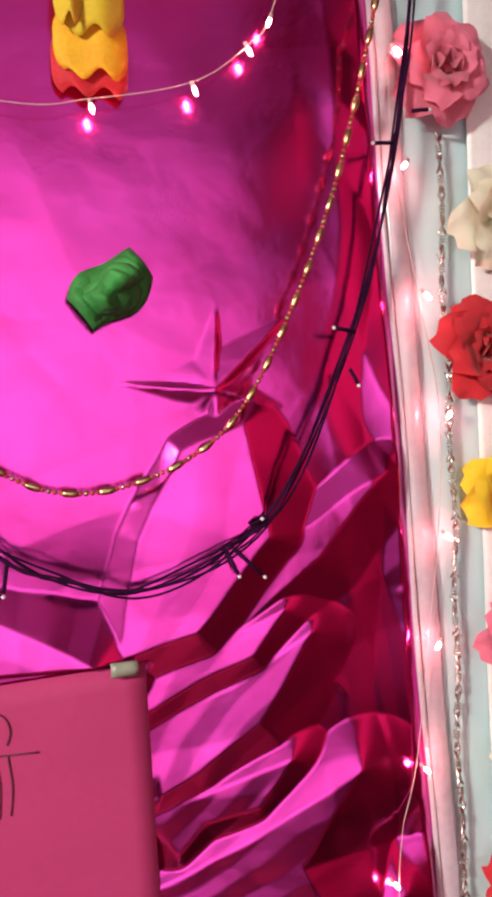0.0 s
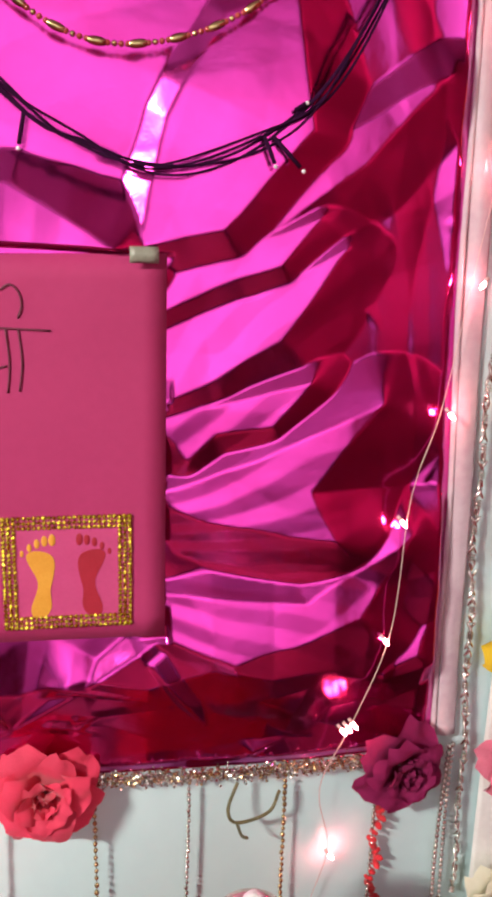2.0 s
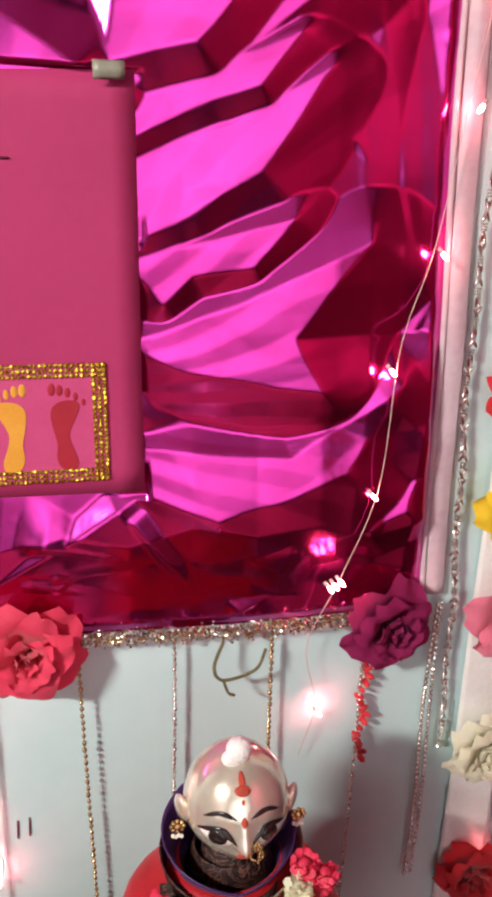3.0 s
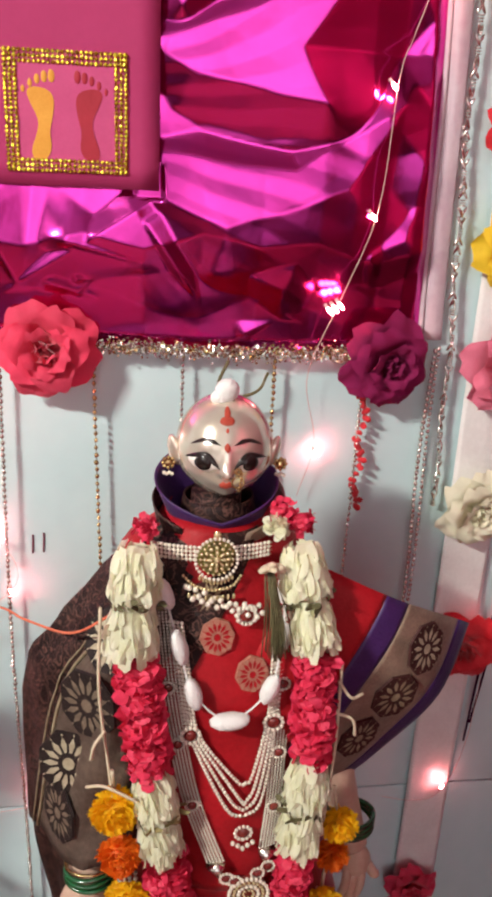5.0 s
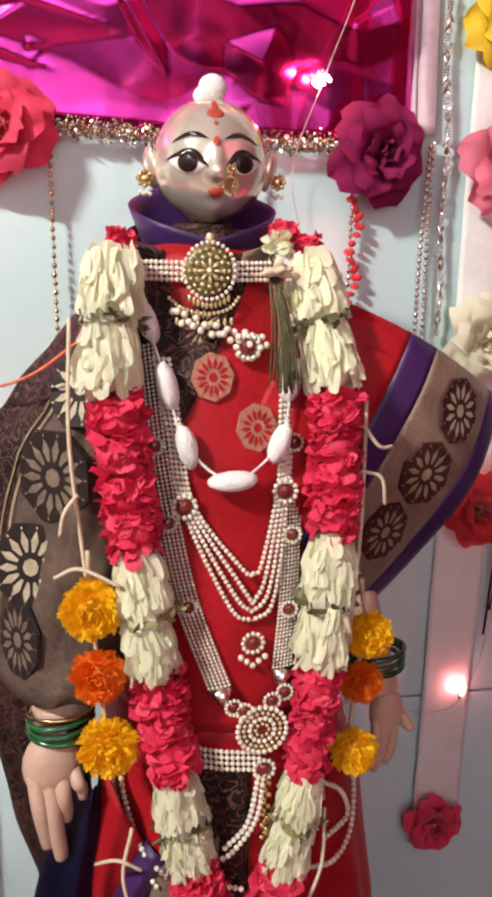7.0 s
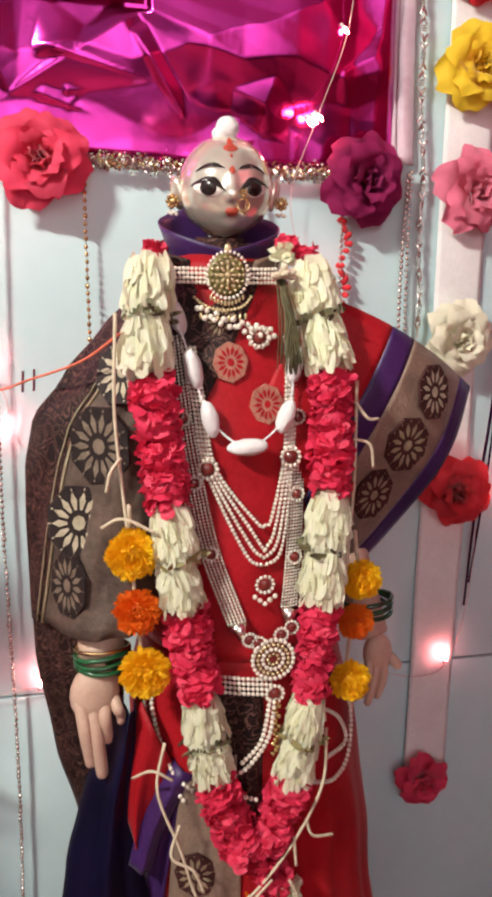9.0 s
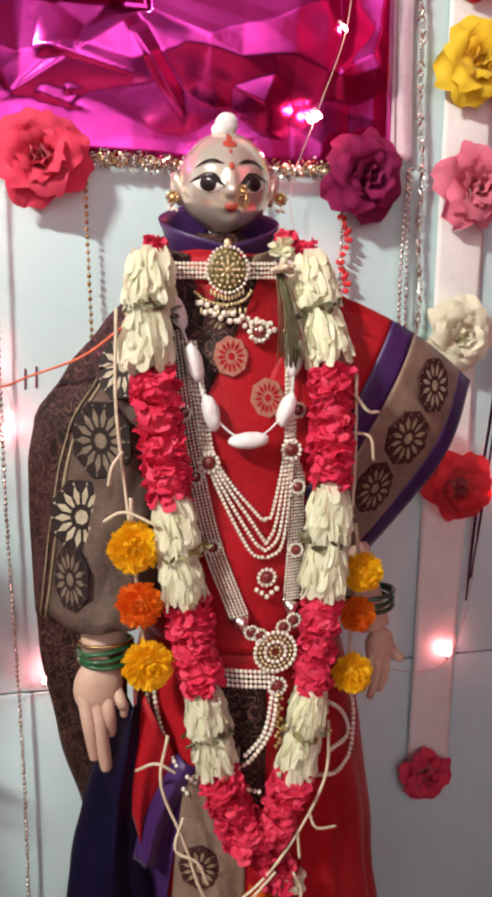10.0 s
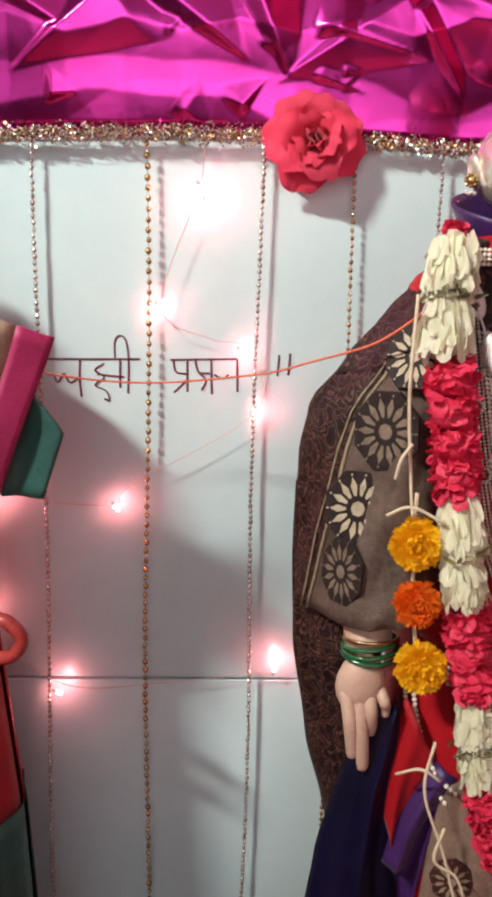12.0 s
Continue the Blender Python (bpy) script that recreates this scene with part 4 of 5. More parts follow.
arm = spline([(0.075, -0.18, 0.79), (0.108, -0.18, 0.70), (0.118, -0.20, 0.62), (0.128, -0.222, 0.57), (0.134, -0.228, 0.55)], 8)
tube(hp, arm, lambda t: 0.020 - 0.006 * t, 14, 4)
bead(hp, (0.139, -0.23, 0.532), 0.0135, 0.010, 0.019, None, BALL_FINE, 4)
for x0, x1, z1 in ((0.132, 0.124, 0.494), (0.138, 0.130, 0.486), (0.144, 0.139, 0.492), (0.149, 0.158, 0.520)):
    tube(hp, spline([(x0, -0.231, 0.53), ((x0 + x1) / 2, -0.238, (0.53 + z1) / 2), (x1, -0.234, z1)], 5), lambda t: 0.0046 * (1 - 0.35 * t ** 3), 10, 4)
tube(hp, [(0.02, BODY_Y, FLOOR_Z + 0.002), (0.02, BODY_Y, 0.5), (0.01, BODY_Y, 0.79)], lambda t: 0.06, 20, 4)
idol = tagged(put("idol_statue", hp, [M_IDOL, M_EYE, M_EYEWHITE, M_VERMILION, M_SKIN, M_BROWN]), "silver-faced festival idol dressed in silk, standing by the wall", "idol")

hp = Heap()
bead(hp, HEAD + Vector((0, -0.006, 0.049)), 0.0095, 0.009, 0.009, None, BALL_FINE)
bead(hp, HEAD + Vector((-0.005, -0.008, 0.044)), 0.008, 0.006, 0.006, None, BALL_FINE)
tagged(put("cotton_tuft", hp, M_COTTON), "white cotton tuft on the idol's crown", "cotton tuft")

for s in (-1, 1):
    ear = holder("earring", HEAD + FACE_TURN @ Vector((s * 0.0435, -0.012, -0.008)), "gold and pearl earring on the idol's ear", "earring", "earrings")
    hp, hq = Heap(), Heap()
    for k in range(8):
        bead(hp, (0.0042 * math.cos(k * 0.785), -0.001, 0.0042 * math.sin(k * 0.785)), 0.0017)
    bead(hp, (0, -0.001, 0), 0.003)
    for k in range(4):
        bead(hq, (-0.003 + 0.002 * k, -0.001, -0.0085 - 0.001 * (k % 2)), 0.0016)
    put("stud", hp, M_GOLD, ear)
    put("pearl_drop", hq, M_PEARL, ear)
ring = holder("nose_ring", head_point(0.2, -0.2, 0.004), "gold and pearl ring on the idol's nose", "nose ring")
hp = Heap()
for k in range(14):
    bead(hp, (0.0045 * math.cos(k * 0.45), -0.001, 0.0045 * math.sin(k * 0.45) - 0.003), 0.0011, shape=BALL_LOW)
for k in range(6):
    bead(hp, (0.002 * math.cos(k), -0.002, 0.002 * math.sin(k) + 0.006), 0.0014)
    bead(hp, (0.003 - 0.0004 * k, -0.001, 0.0035 - 0.0026 * k), 0.0012)
put("gold_wire", hp, M_GOLD, ring)

# ---- the silk sari ----
sari = holder("silk_sari", (0.02, BODY_Y, FLOOR_Z), "red silk sari with purple edges and gold brocade bands", "sari")
SM = Matrix.Translation((-0.02, -BODY_Y, -FLOOR_Z))


def drape(name, fn, nu, nv, mat, label="", thick=0.0012, owner=None):
    h = Heap()
    sheet(h, fn, nu, nv, thick)
    return put(name, h, mat, owner or sari, label, at=SM if owner is None else None)


def body_loft(u, v, z0, z1, fold, a0=0.0, a1=2 * math.pi, grow=0.0):
    z = z0 + (z1 - z0) * v
    cx, a, b = lerp_table(BODY, z)
    w = a0 + (a1 - a0) * u
    f = fold * max(0, 1 - v * 1.1) * (wave(w * 17) + 0.5 * wave(w * 29 + 1)) + 0.0014 * math.sin(z * 60 + w * 3)
    return (cx + (a + f + grow) * math.cos(w), BODY_Y + (b + f + grow) * math.sin(w), z)


drape("skirt", lambda u, v: body_loft(u, v, FLOOR_Z, 0.56, 0.004), 120, 40, M_RED_SILK, "red silk skirt")
drape("bodice", lambda u, v: body_loft(u, v, 0.555, 0.872, 0.0, grow=0.001), 72, 40, M_RED_SILK)
# pleated front panel with brocade, purple edge
drape("purple_border", lambda u, v: (lambda x, z: (x, front(x, z, 0.005 + 0.0015 * math.sin(u * 9)), z))(-0.078 + 0.020 * u + 0.036 * v - 0.016 * u * v, 0.29 + 0.16 * v), 8, 24, M_PURPLE_SILK, "purple silk border")
drape("brocade_panel", lambda u, v: (lambda x, z: (x, front(x, z, 0.0045 + 0.002 * math.sin(u * 12)), z))(-0.062 + 0.020 * v + (0.070 - 0.02 * v) * u, 0.14 + 0.30 * v + 0.04 * u * v), 24, 24, M_TAUPE, "taupe gold brocade panel")
drape("waist_panel", lambda u, v: (lambda x, z: (x, front(x, z, 0.004 + 0.002 * math.sin(u * 10)), z))(-0.02 + 0.045 * u, 0.42 + 0.12 * v), 14, 10, M_BROWN, "dark brocade at the waist")
drape("blouse_front", lambda u, v: (lambda x, z: (x, front(x, z, 0.0022 + 0.001 * math.sin(u * 9)), z))(-0.050 + (0.022 + 0.062 * v) * u, 0.745 + 0.122 * v), 16, 16, M_BROWN, "dark brown brocade over the chest")
# sleeve side: brown brocade outside, taupe band inside, back fold behind the hand
SLEEVE = [(0.582, -0.156, -0.068), (0.61, -0.157, -0.052), (0.66, -0.158, -0.046), (0.706, -0.157, -0.043), (0.743, -0.150, -0.042), (0.779, -0.124, -0.042), (0.815, -0.093, -0.042), (0.833, -0.074, -0.042), (0.848, -0.056, -0.042)]


def sleeve(u, v):
    z = 0.582 + 0.266 * v
    l, r = lerp_table(SLEEVE, z)
    x = l + (r - l) * u
    return (x, -0.165 - (0.068 + 0.030 * (1 - v)) * math.sin(math.pi * (0.06 + 0.62 * u)) + 0.0034 * math.sin(u * 14 + z * 30) + 0.0022 * wave(u * 22 - z * 60) + 0.004 * (1 - u) * noise.noise(Vector((u * 7, 3.0, z * 38))), z - 0.012 * (1 - u) * (1 - v))


drape("sleeve_outer", lambda u, v: sleeve(u * (0.10 + 0.36 * v), v), 20, 30, M_BROWN, "dark brown brocade")
drape("sleeve_band", lambda u, v: sleeve((0.10 + 0.36 * v) + (0.90 - 0.36 * v) * u, v), 24, 30, M_TAUPE_SHADED, "taupe brocade band, shade put into its colour")
hp = Heap()
tube(hp, [Vector(sleeve(0.10 + 0.018 * k, k / 20)) + Vector((0, -0.0012, 0)) for k in range(21)], 0.0014, 6)
tube(hp, [Vector(sleeve(0.05 + 0.018 * k, k / 20)) + Vector((0, -0.0012, 0)) for k in range(21)], 0.0008, 6)
put("gold_piping", hp, M_ZARI, sari, "gold thread piping", at=SM)
BACK = [(0.34, -0.116, -0.084), (0.36, -0.121, -0.082), (0.44, -0.141, -0.08), (0.53, -0.155, -0.08), (0.61, -0.158, -0.08), (0.70, -0.157, -0.08)]
drape("back_fold", lambda u, v: (lambda l, r, z: (l + (r - l) * u, -0.168 - 0.036 * math.sin(math.pi * 0.8 * u) + 0.0025 * wave(u * 16 + z * 20), z))(*lerp_table(BACK, 0.34 + 0.33 * v), 0.34 + 0.33 * v), 20, 26, M_BROWN, "dark brown brocade fold behind the hand")
BLUE = [(FLOOR_Z, -0.19, -0.05), (0.29, -0.142, -0.06), (0.36, -0.134, -0.07), (0.42, -0.120, -0.072), (0.49, -0.094, -0.072), (0.51, -0.086, -0.074)]
drape("blue_fold", lambda u, v: (lambda l, r, z: (l + (r - l) * u, -0.205 - 0.052 * math.sin(math.pi * (0.1 + 0.7 * u)) + 0.009 * wave(u * 15 + 2.5 * v) * (1 - 0.6 * v), z))(*lerp_table(BLUE, FLOOR_Z + (0.51 - FLOOR_Z) * v), FLOOR_Z + (0.51 - FLOOR_Z) * v), 26, 26, M_BLUE_SILK, "dark blue silk fold")
def fold_piece(a, b, c, d, u, v, y):
    """A cloth fold between a top edge a-b and a lower edge c-d."""
    x = (a[0] * (1 - u) + b[0] * u) * v + (c[0] * (1 - u) + d[0] * u) * (1 - v)
    z = (a[1] * (1 - u) + b[1] * u) * v + (c[1] * (1 - u) + d[1] * u) * (1 - v)
    return (x - 0.006 * math.sin(math.pi * v), y - 0.012 * math.sin(math.pi * u) - 0.002 * wave(u * 12 + v * 3), z)


drape("red_fold", lambda u, v: fold_piece((-0.07, 0.514), (-0.041, 0.453), (-0.084, 0.413), (-0.071, 0.37), u, v, -0.246), 14, 14, M_RED_SILK)
drape("purple_fold", lambda u, v: fold_piece((-0.045, 0.463), (-0.023, 0.449), (-0.083, 0.37), (-0.063, 0.364), u, v, -0.252), 8, 14, M_PURPLE_SILK, "purple silk fold")


# flared end of the sari on the other side: bands from the shoulder out
def flare(s, t):
    """s: 0 at the shoulder, 1 at the hem; t: 0 lower, 1 upper edge."""
    lo = Vector((-0.030 + 0.152 * s, 0, 0.655 - 0.054 * s + 0.035 * s * (1 - s)))
    hi = Vector((0.068 + 0.158 * s, 0, 0.846 - 0.084 * s + 0.030 * s * (1 - s)))
    p = lo.lerp(hi, t)
    p.y = -0.245 + 0.028 * s - 0.020 * math.sin(math.pi * s) + 0.018 * (t - 0.5) ** 2 * 4 + 0.003 * math.sin(t * 9 + s * 5)
    p.x += 0.010 * math.sin(math.pi * t) * s
    return p


drape("shoulder_field", lambda u, v: flare(0.42 * u, v), 16, 20, M_RED_SILK, "red silk over the arm")
drape("purple_band", lambda u, v: flare(0.42 + 0.13 * u, v), 6, 20, M_PURPLE_SILK, "purple silk band")
drape("brocade_band", lambda u, v: flare(0.55 + 0.36 * u, v), 14, 20, M_TAUPE, "taupe gold brocade band")
drape("hem", lambda u, v: flare(0.91 + 0.09 * u, v), 4, 20, M_PURPLE_SILK, "purple silk hem")
drape("neck_wrap", lambda u, v: (0.005 + (0.035 - 0.007 * v) * math.cos(2 * math.pi * u), -0.178 + (0.034 - 0.008 * v) * math.sin(2 * math.pi * u) + 0.001 * wave(v * 12 + u * 9), 0.845 + 0.036 * v), 36, 8, M_BROWN, "dark brown cloth wrapped round the neck")
# collar: purple lining and brocade turned outwards
def collar(u, v, r0, r1, low, high, dip):
    a = math.pi * (0.5 + (u - 0.5) * 1.97)
    q = abs(u - 0.5) * 2
    z = low + (high - low) * v * (0.30 + 0.70 * q ** 0.95) - dip * (1 - q) * (1 - v)
    r = r0 + (r1 - r0) * v
    return (0.003 + r * math.cos(a), -0.178 - r * 0.92 * math.sin(a) - 0.002 * math.sin(9 * u), z)


drape("collar_lining", lambda u, v: collar(u, v, 0.033, 0.0485, 0.858, 0.914, 0.006), 40, 8, M_PURPLE_SILK, "purple silk collar")
drape("collar_brocade", lambda u, v: collar(0.02 + 0.42 * (1 - u), v, 0.044, 0.0555, 0.846, 0.900, 0.004), 24, 8, M_TAUPE, "taupe brocade fold")
drape("collar_brocade", lambda u, v: collar(0.60 + 0.38 * u, v, 0.044, 0.050, 0.848, 0.892, 0.004), 24, 8, M_BROWN, "brown brocade fold")


def medallion(place, normal, r, spin, petals=12, dark=None, name="medallion", thread=None):
    """A woven octagon with a gold flower, laid on the cloth."""
    n = Vector(normal).normalized()
    m = Matrix.Translation(Vector(place) + n * 0.0014) @ n.to_track_quat("Z", "Y").to_matrix().to_4x4() @ Matrix.Diagonal((1.0, 1.15, 1.0, 1)) @ Matrix.Rotation(spin, 4, "Z")
    h, k = Heap(), Heap()
    oc = [(r * math.cos(math.pi * (i + 0.5) / 4), r * math.sin(math.pi * (i + 0.5) / 4), 0) for i in range(8)]
    h.add([(x, y, 0.0006) for x, y, z in oc] + [(x * 1.03, y * 1.03, -0.0014) for x, y, z in oc], [tuple(range(8))] + [(i, 8 + i, 8 + (i + 1) % 8, (i + 1) % 8) for i in range(8)], m)
    ob = put(name, h, dark or M_OCTAGON, sari, "dark octagon with a gold flower", at=SM, smooth=False)
    for i in range(petals):
        a = 2 * math.pi * i / petals
        for r0, r1, w in ((0.34, 0.82, 0.095),):
            c, s = math.cos(a), math.sin(a)
            q = [(r0, -w * 0.35), (r1 * 0.72, -w), (r1, 0), (r1 * 0.72, w), (r0, w * 0.35)]
            k.add([(r * (x * c - y * s), r * (x * s + y * c), 0.0012) for x, y in q], [(0, 1, 2, 3, 4)], m)
    for i in range(14):
        a = 2 * math.pi * i / 14
        q = [(0.87, -0.03), (0.93, 0), (0.87, 0.03), (0.84, 0)]
        c, s = math.cos(a), math.sin(a)
        k.add([(r * (x * c - y * s), r * (x * s + y * c), 0.001) for x, y in q], [(0, 1, 2, 3)], m)
    k.add([(r * 0.2 * math.cos(i * 0.785), r * 0.2 * math.sin(i * 0.785), 0.0012) for i in range(8)], [tuple(range(8))], m)
    put("flower", k, thread or M_ZARI, ob, "gold thread flower", smooth=False)


def cloth_medal(fn, u, v, r, spin, petals=12, thread=None, dark=None):
    p = Vector(fn(u, v))
    n = (Vector(fn(u + 0.02, v)) - p).cross(Vector(fn(u, v + 0.02)) - p)
    medallion(p, n if n.y < 0 else -n, r, spin, petals, dark, thread=thread)


for u, v, r, thread in ((0.31, 0.15, 0.024, M_ZARI_DIM), (0.38, 0.335, 0.0265, M_ZARI_PALE), (0.49, 0.56, 0.0275, M_ZARI_DIM), (0.52, 0.765, 0.0235, M_ZARI_PALE)):
    cloth_medal(sleeve, u, v, r, 0.1 * u, 14, thread, M_NIGHT)
for s, t, r in ((0.745, 0.85, 0.0205), (0.745, 0.595, 0.0215), (0.74, 0.345, 0.0205)):
    cloth_medal(flare, s, t, r, s, 12, M_ZARI_PALE if t > 0.7 else None)
for x, z, r in ((-0.028, 0.365, 0.018), (-0.03, 0.30, 0.018)):
    medallion((x, front(x, z, 0.007), z), (-0.3, -1, 0), r, 0.3)
for x, z, r in ((0.000, 0.792, 0.0135), (0.028, 0.760, 0.0135), (-0.006, 0.822, 0.013)):
    medallion((x, front(x, z, 0.0015), z), (x * 4, -1, 0.15), r, 0.5, 14, M_MOTIF if z < 0.8 else M_OCTAGON, "woven_motif", M_RED_SILK if z < 0.8 else M_ZARI)

# ---- bangles ----
for x, y, z0, mats in ((-0.1, -0.236, 0.549, (M_BANGLE, M_BANGLE, M_BANGLE, M_GOLD)), (0.130, -0.222, 0.572, (M_BANGLE, M_BANGLE, M_BANGLE))):
    for k, mat in enumerate(mats):
        hp = Heap()
        pts = [(x + 0.0215 * math.cos(a), y + 0.019 * math.sin(a), z0 + 0.0042 * k + 0.003 * math.sin(a + k)) for a in np.linspace(0, 2 * math.pi, 29)]
        tube(hp, pts, 0.0021 if mat is M_BANGLE else 0.0014, 8)
        tagged(put("bangle", hp, mat), "glossy green glass bangle on the idol's wrist" if mat is M_BANGLE else "thin gold bangle on the idol's wrist", "bangle", "bangles")


# ---- necklaces ----
def strand(h, pts, r, step=None, off=0.004, shape=BALL_LOW):
    line = spline([(x, front(x, z, off), z) for x, z in pts], 8)
    for p, d in even(line, step or r * 2.0):
        bead(h, p, r, shape=shape)


PEARL_MESH = Heap()
PEARL_MESH.add(*BALL)
PEARL_MESH = PEARL_MESH.mesh("pearl", M_PEARL)


GILT_MESH = Heap()
GILT_MESH.add(*BALL)
GILT_MESH = GILT_MESH.mesh("gold_bead", M_GILT)


def pearl_strand(name, parent, line, r, step, back):
    """A thread with its pearls as pieces."""
    h = Heap()
    tube(h, line, 0.0005, 4)
    ob = put(name, h, M_JUTE, parent, at=back)
    for p, d in even(line, step):
        put("pearl", PEARL_MESH, None, ob, at=Matrix.Translation(p) @ Matrix.Scale(r, 4))


def on_body(pts, off):
    return spline([(x, front(x, z, off), z) for x, z in pts], 8)


def gem(parent, name, x, z, r, off=0.008, label="dark gem ringed with pearls"):
    y = front(x, z, off)
    h = Heap()
    bead(h, (x, y, z), r * 0.62, r * 0.3, r * 0.62, None, BALL_FINE)
    g = put(name, h, M_GEM, parent, label, at=Matrix.Translation(-parent.location))
    for i in range(12):
        a = 2 * math.pi * i / 12
        put("pearl", PEARL_MESH, None, g, at=Matrix.Translation((x + r * 0.86 * math.cos(a), y, z + r * 0.86 * math.sin(a))) @ Matrix.Scale(r * 0.21, 4))
    return g


choker = holder("pearl_choker", (-0.005, -0.235, 0.857), "four-row pearl choker with a gilt brooch", "necklace")
CB = Matrix.Translation(-choker.location)
for k in range(4):
    pearl_strand("pearl_row", choker, [Vector((x, -0.178 - 0.056 * math.cos(x * 13), 0.851 + 0.0034 * k + 0.05 * (x + 0.005) ** 2)) for x in np.linspace(-0.048, 0.042, 30)], 0.0016, 0.0032, CB)
bx, by, bz = -0.002, -0.243, 0.857
hp = Heap()
bead(hp, (bx, by + 0.004, bz), 0.0148, 0.0022, 0.0158, None, BALL_FINE)
brooch = put("brooch", hp, surf("olive_enamel", (0.12, 0.11, 0.03), (0.26, 0.23, 0.08), 300, 0.25), choker, "round gilt filigree brooch on olive enamel", at=CB)


def stud(name, mesh, x, y, z, sx, sy=None, sz=None, turn=0.0):
    """One bead of the brooch, placed from its middle."""
    put(name, mesh, None, brooch, at=Matrix.Translation((bx + x, by + y, bz + z)) @ Matrix.Rotation(turn, 4, "Y") @ Matrix.Diagonal((sx, sy or sx, sz or sx, 1)))


for rr, nn, b in ((0.0158, 30, 0.0014), (0.0088, 12, 0.0016), (0.0122, 18, 0.0012)):
    for i in range(nn):
        a = 2 * math.pi * i / nn
        stud("pearl" if nn == 30 else "gold_bead", PEARL_MESH if nn == 30 else GILT_MESH, rr * math.cos(a), -0.001, rr * math.sin(a) * 1.08, b)
for i in range(8):
    a = 2 * math.pi * i / 8
    stud("gold_bead", GILT_MESH, 0.0052 * math.cos(a), -0.002, 0.0052 * math.sin(a), 0.0028, 0.0016, 0.0013, -a)
stud("gold_bead", GILT_MESH, 0, -0.002, 0, 0.0026)
stud("gold_bead", GILT_MESH, 0, 0, 0.0188, 0.0030, 0.002, 0.0042)
for k in range(10):
    stud("gold_drop", GILT_MESH, -0.012 + 0.0027 * k, 0.001, -0.0165 - 0.0045 * math.sin(math.pi * k / 9), 0.0013, 0.0013, 0.0024)

collar_chain = holder("gold_necklace", (-0.01, -0.25, 0.83), "short gold necklace with hanging drops and pearls", "necklace")
GB = Matrix.Translation(-collar_chain.location)
hp, hq = Heap(), Heap()
strand(hp, [(-0.026, 0.840), (-0.018, 0.834), (-0.004, 0.831), (0.010, 0.834), (0.018, 0.842)], 0.0014, off=0.010, shape=BALL)
for i in range(9):
    x = -0.022 + 0.0042 * i
    put("gold_drop", GILT_MESH, None, collar_chain, at=GB @ Matrix.Translation((x, front(x, 0.824, 0.010), 0.8245 + 0.12 * abs(x + 0.006))) @ Matrix.Diagonal((0.0013, 0.0013, 0.0026, 1)))
for i in range(26):
    x = -0.024 + 0.058 * i / 25
    z = 0.832 - 0.019 * (i / 25) ** 0.7  + 0.0035 * math.sin(i * 2.4)
    put("pearl", PEARL_MESH, None, collar_chain, at=GB @ Matrix.Translation((x, front(x, z, 0.009 + 0.002 * (i % 3)), z)) @ Matrix.Scale(0.0024, 4))
for i in range(10):
    a = i * 0.63
    bead(hq, (0.022 + 0.0075 * math.cos(a), front(0.022, 0.813, 0.010), 0.811 + 0.0075 * math.sin(a)), 0.0022)
put("gold_chain", hp, M_GILT, collar_chain, at=GB)
put("pearl_cluster", hq, M_PEARL, collar_chain, at=GB)
gem(collar_chain, "gem", 0.022, 0.811, 0.008, 0.011)

long_haar = holder("long_pearl_necklace", (0.03, -0.28, 0.56), "long many-stranded pearl necklace with a round medallion", "necklace")
LB = Matrix.Translation(-long_haar.location)
for side in ([(-0.043, 0.810), (-0.037, 0.750), (-0.029, 0.701), (-0.017, 0.646), (0.003, 0.590)], [(0.051, 0.810), (0.053, 0.750), (0.052, 0.690), (0.050, 0.640), (0.046, 0.599)]):
    for k in range(6):
        hp = Heap()
        strand(hp, [(x + (k - 2.5) * 0.0026, z + (k - 2.5) * (0.0007 if side[0][0] < 0 else -0.0002)) for x, z in side], 0.0013, 0.0026, 0.005)
        tagged(put("pearl_strand", hp, M_PEARL, long_haar, at=LB), kind="stuff")
    hp = Heap()
    x, z = side[-1]
    tube(hp, [(x, front(x, z, 0.006), z), (x + (0.004 if x < 0.02 else -0.003), front(x, z, 0.008), z - 0.016)], lambda t: 0.008 * (1 - t) + 0.001, 8)
    put("end_cap", hp, M_SILVER, long_haar, "silver end cap", at=LB)
    for i in (1, 2, 3):
        gem(long_haar, "spacer_gem", *side[i], 0.0062, 0.009)
med = holder("waist_medallion", (0.031, -0.285, 0.561), "round pearl and gem medallion at the waist", "medallion")
MB = Matrix.Translation(-med.location)
for rr, nn, b, mat, nm in ((0.0165, 26, 0.0019, M_PEARL, "pearl"), (0.0125, 20, 0.0017, M_GOLD, "gold_bead"), (0.0085, 14, 0.0018, M_PEARL, "pearl"), (0.0045, 8, 0.0014, M_GOLD, "gold_bead")):
    for i in range(nn):
        a = 2 * math.pi * i / nn
        put(nm, PEARL_MESH if mat is M_PEARL else GILT_MESH, None, med, at=MB @ Matrix.Translation((0.031 + rr * math.cos(a), front(0.031, 0.561, 0.011), 0.561 + rr * math.sin(a))) @ Matrix.Scale(b, 4))
hp = Heap()
bead(hp, (0.031, front(0.031, 0.561, 0.007), 0.561), 0.0165, 0.003, 0.0165, None, BALL_FINE)
